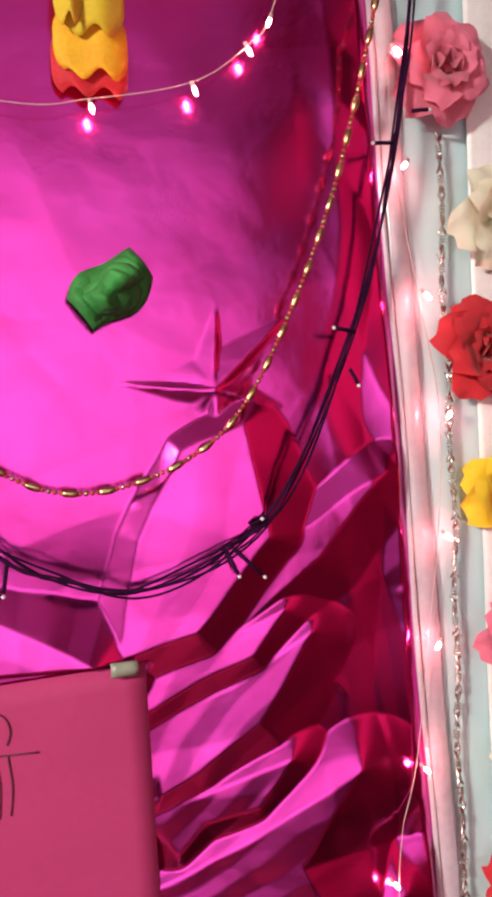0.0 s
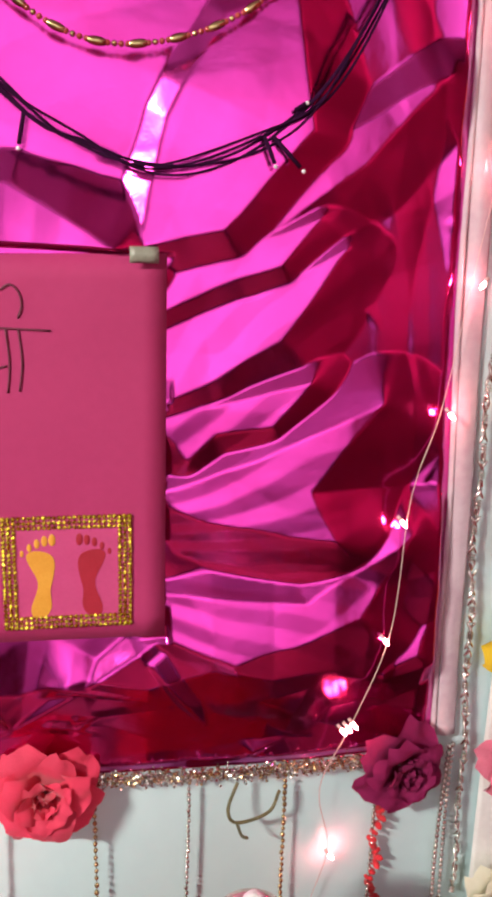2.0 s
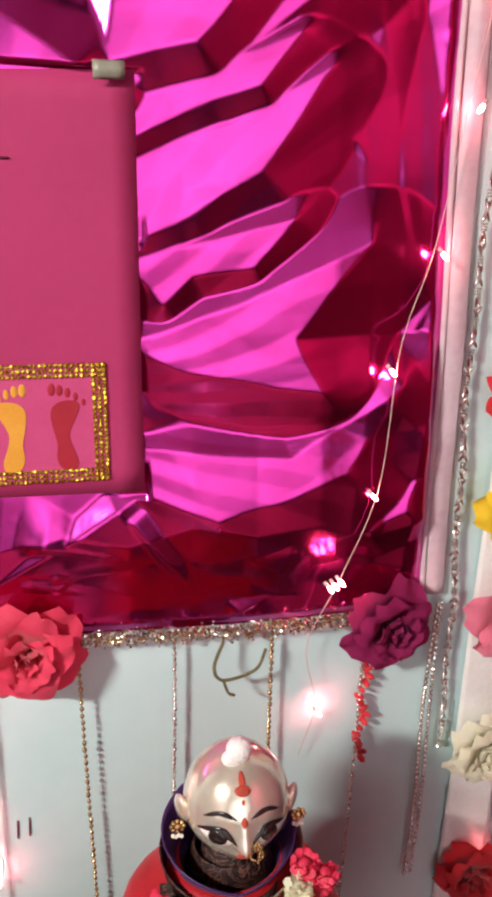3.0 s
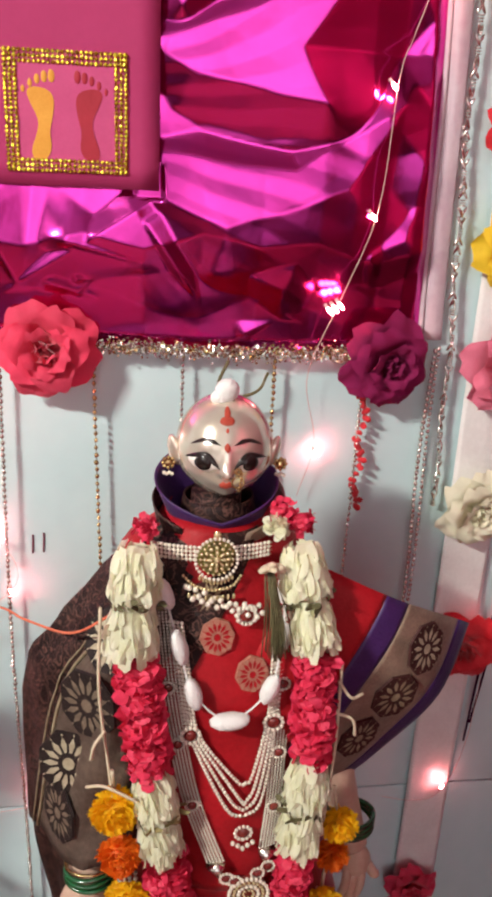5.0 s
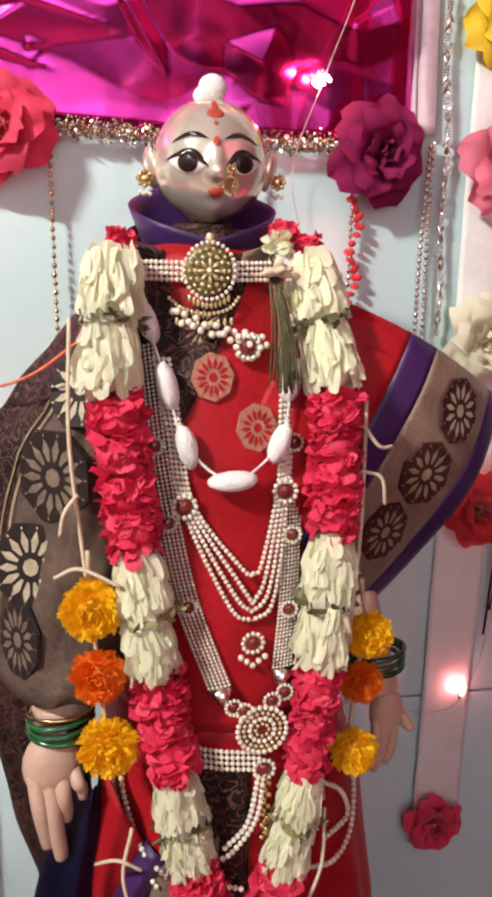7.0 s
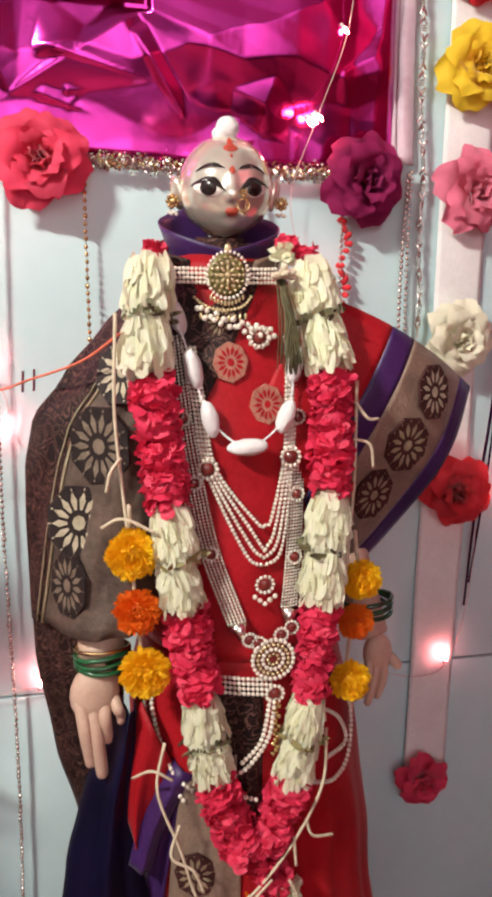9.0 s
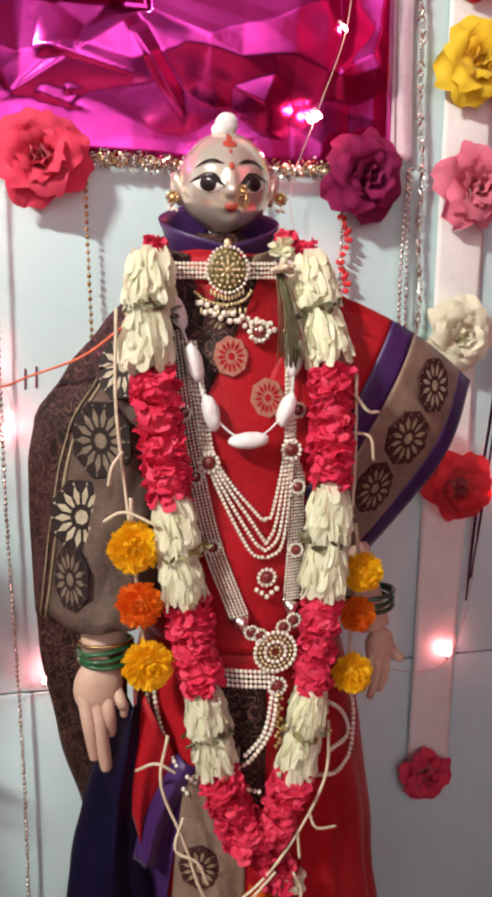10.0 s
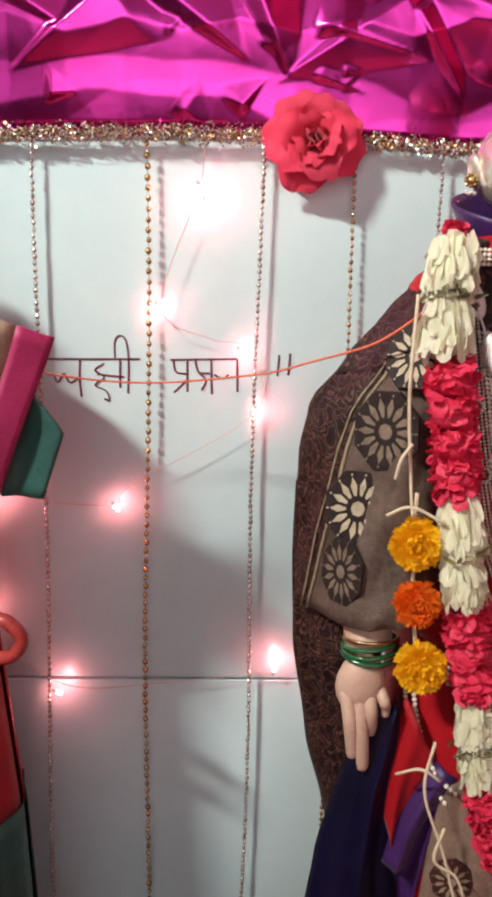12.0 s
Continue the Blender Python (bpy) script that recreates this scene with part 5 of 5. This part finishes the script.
put("back_plate", hp, M_GEM, med, "dark red back plate", at=MB)
for x, z in ((0.012, 0.578), (0.047, 0.584), (0.038, 0.580), (0.019, 0.575)):
    gem(med, "pearl_flower", x, z, 0.0062, 0.010)

short_haar = holder("triple_pearl_necklace", (0.025, -0.28, 0.62), "triple-strand pearl necklace with a gem pendant", "necklace")
SB = Matrix.Translation(-short_haar.location)
for k, low in enumerate((0.636, 0.642, 0.648, 0.668)):
    for side in (-1, 1):
        top = (-0.036 + 0.003 * k, 0.803) if side < 0 else (0.055 - 0.003 * k, 0.803)
        hub = (-0.021 + 0.0026 * k, 0.713) if side < 0 else (0.049 - 0.0026 * k, 0.720)
        dip = (0.009 + 0.003 * k, 0.647 + 0.008 * k) if side < 0 else (0.039 - 0.003 * k, 0.649 + 0.008 * k)
        pearl_strand("pearl_strand", short_haar, on_body([top, ((top[0] + hub[0]) / 2, (top[1] + hub[1]) / 2), hub, dip, (0.0245, low)], 0.006), 0.00165, 0.0034, SB)
gem(short_haar, "hub_gem", -0.0195, 0.713, 0.0085, 0.010)
gem(short_haar, "hub_gem", 0.046, 0.720, 0.0085, 0.010)
gem(short_haar, "pendant", 0.0245, 0.6215, 0.0078, 0.008)
hp = Heap()
for i in range(5):
    bead(hp, (0.0165 + 0.004 * i, front(0.025, 0.61, 0.008), 0.612 - 0.003 * (2 - abs(i - 2))), 0.0022)
put("pearl_drop", hp, M_PEARL, short_haar, at=SB)

belt = holder("pearl_belt", (0.01, -0.28, 0.538), "pearl waist belt with looped pearl strands", "belt")
BB = Matrix.Translation(-belt.location)
for k in range(4):
    pearl_strand("pearl_row", belt, on_body([(-0.04, 0.530 + 0.0042 * k), (0.0, 0.532 + 0.0042 * k), (0.032, 0.529 + 0.0042 * k)], 0.007), 0.0018, 0.0037, BB)
for pts in ([(0.033, 0.528), (0.028, 0.495), (0.012, 0.470), (0.0, 0.462)], [(0.029, 0.526), (0.022, 0.492), (0.006, 0.472)], [(-0.062, 0.528), (-0.058, 0.49), (-0.046, 0.455), (-0.03, 0.442)], [(-0.067, 0.524), (-0.064, 0.486), (-0.052, 0.45), (-0.036, 0.430)],
            [(0.0, 0.455), (0.008, 0.444), (0.02, 0.44)], [(0.074, 0.51), (0.096, 0.49), (0.104, 0.465), (0.082, 0.462)], [(0.100, 0.52), (0.112, 0.49), (0.108, 0.452), (0.09, 0.44), (0.066, 0.446)]):
    pearl_strand("pearl_loop", belt, on_body(pts, 0.010), 0.0021, 0.0042, BB)
gem(belt, "clasp", 0.033, 0.531, 0.008, 0.010)
hp = Heap()
for k in range(16):
    bead(hp, (0.034 + 0.002 * math.sin(k * 2), front(0.034, 0.5, 0.009), 0.524 - 0.003 * k), 0.0022)
put("gold_tassel", hp, M_GOLD, belt, at=BB)

# ---- cotton-bead garland ----
cot = holder("cotton_garland", (0.01, -0.28, 0.731), "garland of white cotton tufts on a thread", "garland")
KB = Matrix.Translation(-cot.location)
C_PTS = [(-0.045, 0.846), (-0.040, 0.826), (-0.029, 0.788), (-0.018, 0.752), (0.010, 0.731), (0.041, 0.752), (0.050, 0.790), (0.054, 0.826)]
hp = Heap()
tube(hp, spline([(x, front(x, z, 0.012), z) for x, z in C_PTS], 8), 0.0009, 5)
put("thread", hp, M_COTTON, cot, at=KB)
for (x, z), (dx, dz), s in zip(C_PTS[1:], ((0.012, -0.03), (0.01, -0.035), (0.006, -0.024), (0.03, 0.002), (0.012, 0.03), (0.006, 0.036), (0.0, 0.03)), (1.0, 1.1, 1.0, 1.1, 0.95, 1.0, 1.0)):
    hp = Heap()
    t = Vector((dx, 0, dz)).to_track_quat("Z", "Y").to_matrix()
    v, f = BALL_FINE
    hp.add([Vector(p) * (1 + 0.12 * noise.noise(Vector(p) * 2 + Vector((x * 90, 0, z * 90)))) for p in v], f, Matrix.Translation((x, front(x, z, 0.013), z)) @ t.to_4x4() @ Matrix.Diagonal((0.0075 * s, 0.0065, 0.0145 * s, 1)))
    put("cotton_tuft", hp, M_COTTON, cot, at=KB)

# ---- flower garland ----
def soft_petal(h, root, grow, wide, length, width, cup, ruffle, phase):
    """A thin cupped petal with a ruffled tip; the sheet bulges away from its back."""
    back = grow.cross(wide).normalized()

    def fn(u, v):
        q = 2 * u - 1
        w = width * (0.42 + 0.58 * math.sin(math.pi * min(1.0, 0.18 + 0.55 * v)))
        return (root + grow * (length * v * (1 - 0.16 * q * q * v)) + wide * (w * 0.5 * q)
                + back * (cup * (v * v - 0.5 * q * q * v) * length + ruffle * math.sin(4.2 * q + phase) * v * v))
    sheet(h, fn, 4, 3)


def ring_frame(axis):
    axis = Vector(axis).normalized()
    side = axis.cross(Vector((0.2, 1, 0.1))).normalized()
    return axis, side, axis.cross(side)


def petal_heap(h, place, axis, radius, length, count, rnd):
    """Ruffled petals packed round an axis."""
    axis, side, up = ring_frame(axis)
    for i in range(count):
        a = rnd.uniform(0, 2 * math.pi)
        out = side * math.cos(a) + up * math.sin(a)
        across = axis.cross(out)
        lean, roll = rnd.uniform(0.35, 1.15) * rnd.choice((-1, 1)), rnd.uniform(-0.8, 0.8)
        grow = (out * math.cos(lean) + axis * math.sin(lean)).normalized()
        wide = (across * math.cos(roll) + grow.cross(across) * math.sin(roll)).normalized()
        root = Vector(place) + axis * (rnd.uniform(-0.5, 0.5) * length) + out * radius * rnd.uniform(0.45, 0.7)
        soft_petal(h, root, grow, wide, radius * rnd.uniform(0.42, 0.58), radius * rnd.uniform(0.5, 0.8), rnd.uniform(-0.35, 0.35), radius * rnd.uniform(0.04, 0.10), rnd.uniform(0, 6))


def cup_flower(h, place, axis, radius, length, rnd):
    """A cup of overlapping petals that point along the axis, with a toothed lower rim."""
    axis, side, up = ring_frame(axis)
    for k, (at, count, r0, r1) in enumerate(((-0.52, 14, 0.60, 0.96), (-0.42, 16, 0.70, 1.0), (-0.30, 18, 0.76, 1.02), (-0.16, 18, 0.80, 1.04), (-0.02, 18, 0.80, 1.04), (0.12, 16, 0.78, 1.0))):
        for i in range(count):
            a = 2 * math.pi * (i + 0.5 * (k % 2)) / count + rnd.uniform(-0.12, 0.12)
            out = side * math.cos(a) + up * math.sin(a)
            across = axis.cross(out)
            root = Vector(place) + axis * (at * length + rnd.uniform(-0.06, 0.06) * length) + out * radius * r0
            grow = (axis * length * 0.5 + out * radius * (r1 - r0) * rnd.uniform(0.5, 1.3) + across * length * rnd.uniform(-0.16, 0.16)).normalized()
            tilt = rnd.uniform(-0.8, 0.8)
            soft_petal(h, root, grow, (across * math.cos(tilt) + grow.cross(across) * math.sin(tilt)).normalized(), length * rnd.uniform(0.34, 0.44), radius * rnd.uniform(0.36, 0.58), rnd.uniform(-0.1, 0.3), radius * rnd.uniform(0.05, 0.11), rnd.uniform(0, 6))


garland = holder("flower_garland", (0.01, -0.28, 0.39), "long garland of white and crimson flowers round the idol's neck", "garland")
FB = Matrix.Translation(-garland.location)
rnd = random.Random(11)
LEFT = [((-0.060, -0.243, 0.868), (-0.066, -0.262, 0.787), "w", 0.019), ((-0.062, -0.264, 0.784), (-0.051, -0.272, 0.690), "r", 0.0185), ((-0.050, -0.274, 0.688), (-0.040, -0.279, 0.607), "w", 0.0175),
        ((-0.039, -0.28, 0.605), (-0.028, -0.283, 0.537), "r", 0.0175), ((-0.028, -0.284, 0.535), (-0.016, -0.285, 0.464), "w", 0.0175), ((-0.016, -0.286, 0.463), (0.008, -0.287, 0.395), "r", 0.0185)]
RIGHT = [((0.060, -0.243, 0.866), (0.074, -0.265, 0.788), "w", 0.0185), ((0.074, -0.267, 0.786), (0.075, -0.274, 0.695), "r", 0.0175), ((0.075, -0.275, 0.693), (0.069, -0.279, 0.606), "w", 0.0175),
         ((0.069, -0.28, 0.604), (0.061, -0.283, 0.530), "r", 0.0168), ((0.061, -0.284, 0.529), (0.048, -0.286, 0.455), "w", 0.0168), ((0.048, -0.287, 0.455), (0.027, -0.288, 0.398), "r", 0.0175)]
for chainp in (LEFT, RIGHT):
    for a, b, c, r in chainp:
        a, b = Vector(a), Vector(b)
        n = 2 if c == "w" else 4 if (b - a).length > 0.075 else 3
        for k in range(n):
            hp = Heap()
            p = a.lerp(b, (k + 0.5) / n)
            long = (b - a).length / n
            if c == "w":
                cup_flower(hp, p, b - a, r * rnd.uniform(0.97, 1.05), long * 1.08, rnd)
            else:
                petal_heap(hp, p, b - a, r * rnd.uniform(0.95, 1.04), long * 1.02, 95, rnd)
            bead(hp, p, r * 0.88, r * 0.88, long * 0.54, (b - a).to_track_quat("Z", "Y").to_matrix(), BALL)
            put("white_flower" if c == "w" else "red_flower", hp, M_PETAL_W if c == "w" else M_PETAL_R, garland, at=FB)
for x, y, z, c, r in ((-0.054, -0.222, 0.874, M_PETAL_R, 0.010), (0.066, -0.215, 0.873, M_PETAL_R, 0.011), (0.052, -0.21, 0.880, M_PETAL_R, 0.010), (0.046, -0.222, 0.872, M_PETAL_W, 0.010), (0.022, -0.288, 0.380, M_PETAL_R, 0.013), (0.036, -0.288, 0.362, M_PETAL_R, 0.015), (0.046, -0.284, 0.352, M_PETAL_W, 0.014), (0.020, -0.288, 0.336, M_MARI_O, 0.016)):
    hp = Heap()
    petal_heap(hp, (x, y, z), (0, 0, 1), r, r * 1.2, 60, rnd)
    bead(hp, (x, y, z), r * 0.6)
    put("loose_flower", hp, c, garland, at=FB)
# dry leaves tied in a band between the two flowers of each white stretch
for chainp in (LEFT, RIGHT):
    for a, b, c, r in chainp:
        if c != "w":
            continue
        a, b = Vector(a), Vector(b)
        axis, side, up = ring_frame(b - a)
        hp = Heap()
        for k in range(16):
            w = 2 * math.pi * k / 16 + rnd.uniform(-0.2, 0.2)
            out = side * math.cos(w) + up * math.sin(w)
            across = axis.cross(out)
            grow = (across * rnd.choice((-1, 1)) + out * rnd.uniform(0.0, 0.5) + axis * rnd.uniform(-0.45, 0.45)).normalized()
            soft_petal(hp, a.lerp(b, 0.5) + axis * rnd.uniform(-0.003, 0.003) + out * r * 0.84, grow, (axis + out * rnd.uniform(-0.4, 0.4)).normalized(), rnd.uniform(0.008, 0.016), rnd.uniform(0.003, 0.0055), 0.2, 0.0008, rnd.uniform(0, 6))
        put("leaf", hp, M_STEM if rnd.random() < 0.5 else M_LEAF, garland, "dry olive leaves", at=FB)
# cotton threads of the garland
THREADS = [[(-0.087, -0.262, 0.83), (-0.089, -0.266, 0.76), (-0.083, -0.266, 0.69), (-0.080, -0.272, 0.66)], [(-0.085, -0.268, 0.725), (-0.093, -0.272, 0.715), (-0.096, -0.27, 0.70)], [(-0.1, -0.268, 0.672), (-0.085, -0.28, 0.682), (-0.062, -0.286, 0.672)],
           [(0.092, -0.272, 0.765), (0.102, -0.276, 0.752), (0.113, -0.270, 0.750)], [(0.092, -0.272, 0.735), (0.105, -0.276, 0.731), (0.110, -0.272, 0.712)], [(0.094, -0.27, 0.78), (0.094, -0.274, 0.70), (0.090, -0.276, 0.63)],
           [(-0.056, -0.286, 0.50), (-0.062, -0.290, 0.46), (-0.045, -0.294, 0.41), (-0.030, -0.296, 0.36), (-0.01, -0.298, 0.33)], [(-0.08, -0.27, 0.462), (-0.066, -0.288, 0.478), (-0.05, -0.288, 0.468)], [(-0.045, -0.292, 0.43), (-0.052, -0.296, 0.405), (-0.035, -0.298, 0.392), (-0.026, -0.298, 0.37)],
           [(0.075, -0.288, 0.50), (0.072, -0.294, 0.455), (0.05, -0.298, 0.41), (0.02, -0.30, 0.37), (-0.01, -0.30, 0.345)], [(0.058, -0.296, 0.425), (0.064, -0.298, 0.41), (0.083, -0.292, 0.404)], [(0.048, -0.298, 0.41), (0.05, -0.30, 0.385)], [(0.03, -0.30, 0.375), (0.01, -0.302, 0.355), (-0.012, -0.30, 0.33)], [(0.045, -0.30, 0.372), (0.053, -0.298, 0.35), (0.045, -0.298, 0.325)]]
for line in THREADS:
    hp = Heap()
    tube(hp, spline(line, 8), 0.0013, 6)
    put("cotton_thread", hp, M_JUTE, garland, "cream cotton thread", at=FB)

# dry grass sprig at the shoulder
sprig = Heap()
for k in range(46):
    a = rnd.gauss(0, 1)
    x0 = 0.035 + rnd.uniform(-0.003, 0.003)
    tube(sprig, spline([(x0, -0.257, 0.855), (x0 + 0.005 + 0.003 * a, -0.268 - 0.002 * rnd.random(), 0.825), (x0 + 0.008 + 0.0055 * a, -0.270 - 0.003 * rnd.random(), 0.785 + 0.01 * rnd.random())], 4), 0.0005, 3)
tagged(put("grass_sprig", sprig, M_STEM), "sprig of dry olive grass tucked at the shoulder", "sprig", kind="stuff")
hp = Heap()
for k in range(5):
    d = Vector((rnd.uniform(-1, 1), -0.5, rnd.uniform(-1, 1))).normalized()
    bead(hp, Vector((0.036, -0.258, 0.858)) + d * 0.004, 0.0035, 0.003, 0.008, d.to_track_quat("Z", "Y").to_matrix(), BALL)
tagged(put("cloth_knot", hp, M_JUTE), "pale cloth knot at the choker's end", "knot")


# ---- marigolds ----
def marigold(x, y, z, r, mat, label):
    ob = holder("marigold", (x, y, z), label, "marigold", "marigolds at the idol's hands")
    core = Heap()
    bead(core, (0, 0, 0), r * 0.62, r * 0.55, r * 0.62, None, BALL_FINE)
    put("heart", core, mat, ob)
    for k, (n, lift, q) in enumerate(((40, 0.0, 1.0), (40, 0.3, 0.98), (36, 0.6, 0.95), (28, 0.9, 0.9), (20, 1.15, 0.86), (10, 1.4, 0.8), (26, -0.5, 0.9))):
        h = Heap()
        for i in range(n):
            a = 2 * math.pi * (i + 0.5 * k) / n + rnd.uniform(-.08, .08)
            e = lift + rnd.uniform(-.14, .14)
            d = Vector((math.cos(a) * math.cos(e), -math.sin(e), math.sin(a) * math.cos(e)))
            t = Vector((-math.sin(a), 0, math.cos(a)))
            u = d.cross(t)
            w = r * rnd.uniform(0.085, 0.13)
            l = r * q * rnd.uniform(0.9, 1.1)
            j = [rnd.uniform(-.06, .06) * r for _ in range(3)]
            h.add([d * l * 0.45 - t * w * 0.4, d * l * 0.45 + t * w * 0.4, d * l * 0.8 + t * w + u * j[0], d * l * 0.8 - t * w + u * j[1], d * l + t * w * 0.7 + u * (j[2] + 0.08 * r), d * l * 0.94 + u * j[0], d * l - t * w * 0.7 + u * (j[1] + 0.08 * r)],
                  [(0, 1, 2, 3), (3, 2, 5), (2, 4, 5), (3, 5, 6)])
        put("petal_whorl", h, mat, ob, smooth=False)


for x, y, z, r, mat, label in ((-0.078, -0.272, 0.652, 0.0205, M_MARI_Y, "bright yellow marigold head hung beside the garland"), (-0.075, -0.275, 0.607, 0.0185, M_MARI_O, "orange marigold head hung beside the garland"),
                               (-0.070, -0.278, 0.558, 0.0205, M_MARI_Y, "bright yellow marigold head hung beside the garland"), (0.106, -0.268, 0.618, 0.017, M_MARI_Y, "bright yellow marigold head hung beside the garland"),
                               (0.104, -0.264, 0.580, 0.0155, M_MARI_O, "orange marigold head hung beside the garland"), (0.099, -0.272, 0.532, 0.0175, M_MARI_Y, "bright yellow marigold head hung beside the garland")):
    marigold(x, y, z, r, mat, label)
for line in ([(-0.080, -0.272, 0.69), (-0.078, -0.262, 0.652), (-0.075, -0.262, 0.607), (-0.070, -0.265, 0.558), (-0.068, -0.27, 0.535)], [(0.098, -0.27, 0.66), (0.106, -0.26, 0.618), (0.104, -0.256, 0.580), (0.099, -0.262, 0.532), (0.102, -0.266, 0.505)]):
    hp = Heap()
    tube(hp, spline(line, 6), 0.0016, 6)
    tagged(put("hanging_string", hp, M_JUTE), "cream string with the marigolds hanging on it", "string", "marigold strings")

# ---- orange thread between the idols ----
hp = Heap()
tube(hp, spline([(-0.52, -0.16, 0.80), (-0.416, -0.12, 0.763), (-0.366, -0.11, 0.746), (-0.285, -0.1, 0.739), (-0.189, -0.13, 0.753), (-0.150, -0.185, 0.772), (-0.112, -0.236, 0.792), (-0.086, -0.250, 0.812), (-0.068, -0.246, 0.826)], 12), 0.0010, 6)
tagged(put("orange_thread", hp, M_THREAD), "orange cotton thread stretched between the two idols", "thread")
tassel = holder("red_tassel", (0.166, -0.014, 0.945), "short red tassel hanging under the purple rose", "tassel")
scrap = Heap()
scrap.add(*BALL_LOW)
scrap = scrap.mesh("cloth_scrap", ROSE["red"])
for i in range(22):
    put("cloth_scrap", scrap, None, tassel, at=Matrix.Translation((0.004 * math.sin(i), 0, -0.0075 * i)) @ Euler((0.5 * i, i, 0)).to_matrix().to_4x4() @ Matrix.Diagonal((0.0040, 0.0030, 0.0062, 1)))
hp = Heap()
tube(hp, spline([(0.028, -0.02, 0.945), (0.018, -0.03, 0.925), (0.026, -0.032, 0.912), (0.055, -0.03, 0.918), (0.066, -0.024, 0.935)], 8), 0.0016, 6)
tube(hp, spline([(0.026, -0.032, 0.912), (0.03, -0.034, 0.9), (0.036, -0.034, 0.896)], 6), 0.0014, 6)
tagged(put("dry_stem", hp, M_STEM), "curled dry stem caught under the foil hem", "stem")

# ---- second idol at the other end of the thread ----
hp = Heap()
tube(hp, [(-0.56, BODY_Y, FLOOR_Z + 0.002), (-0.56, BODY_Y, 0.5), (-0.56, BODY_Y, 0.86)], lambda t: 0.06 - 0.03 * t * t, 20)
bead(hp, (-0.56, BODY_Y, 0.92), 0.036, 0.037, 0.044, None, BALL_FINE)
tagged(put("idol_statue", hp, M_SKIN), "second festival idol in a red, pink and green sari", "idol")
sari = holder("silk_sari", (-0.56, BODY_Y, FLOOR_Z), "cream and red sari with pink and green borders", "sari")
SM = Matrix.Translation((0.56, -BODY_Y, -FLOOR_Z))
M_CREAM = surf("cream_brocade", (0.42, 0.32, 0.22), (0.62, 0.52, 0.40), 60, 0.45, 0.2, bump=0.5, bump_scale=600)
M_PINK_SILK = surf("pink_silk", (0.36, 0.02, 0.10), (0.48, 0.04, 0.16), 30, 0.45, sheen=0.05, bump=0.2, bump_scale=500)
M_GREEN_SILK = surf("green_silk", (0.01, 0.06, 0.05), (0.025, 0.11, 0.09), 30, 0.45, sheen=0.05, bump=0.2, bump_scale=500)


def flare2(s, t):
    lo = Vector((-0.53 + 0.125 * s, 0, 0.72 - 0.085 * s))
    hi = Vector((-0.53 + 0.182 * s, 0, 0.86 - 0.072 * s))
    p = lo.lerp(hi, t)
    p.y = -0.235 + 0.03 * s - 0.02 * math.sin(math.pi * s) + 0.003 * math.sin(t * 9)
    return p


drape("brocade_band", lambda u, v: flare2(0.86 * u, v), 16, 14, M_CREAM, "cream gold brocade")
drape("pink_border", lambda u, v: flare2(0.86 + 0.14 * u, v), 5, 14, M_PINK_SILK, "pink silk border")
drape("green_corner", lambda u, v: (-0.395 + 0.052 * u * (0.66 + 0.34 * v / 0.62 if v < 0.62 else 1 - 0.5 * (v - 0.62) / 0.38), -0.196 + 0.004 * math.sin(u * 5), 0.660 + 0.088 * v), 10, 10, M_GREEN_SILK, "green silk corner")
drape("skirt", lambda u, v: (-0.52 + (0.128 - 0.05 * v + 0.003 * wave(u * 90)) * math.cos(2 * math.pi * u), BODY_Y + (0.10 - 0.03 * v) * math.sin(2 * math.pi * u), 0.37 + 0.47 * v), 60, 24, M_RED_SILK, "red silk skirt")
drape("lower_border", lambda u, v: (-0.52 + (0.150 - 0.020 * v + 0.003 * wave(u * 90)) * math.cos(2 * math.pi * u), BODY_Y + (0.12 - 0.018 * v) * math.sin(2 * math.pi * u), FLOOR_Z + (0.375 - FLOOR_Z) * v), 60, 10, M_GREEN_SILK, "green silk border")
hp = Heap()
tube(hp, spline([(-0.41, -0.2, 0.558), (-0.392, -0.205, 0.556), (-0.381, -0.205, 0.541), (-0.390, -0.205, 0.526), (-0.41, -0.2, 0.522)], 8), 0.006, 8)
tagged(put("bangle", hp, M_MAROON_BEAD), "thick dark red bangle on the second idol's wrist", "bangle", "bangles")

# ---- wall tiles ----
for z0, z1 in ((FLOOR_Z, JOINT_Z - 0.0015), (JOINT_Z + 0.0015, 2.2), (2.203, TOP_Z)):
    for x0, x1 in ((-1.6, -1.2), (-1.1985, -0.5995), (-0.598, 0.4485), (0.45, 1.0)):
        put("tile", box(x0, 0.0, z0, x1, 0.012, z1, 0.0008), M_TILE, wall)
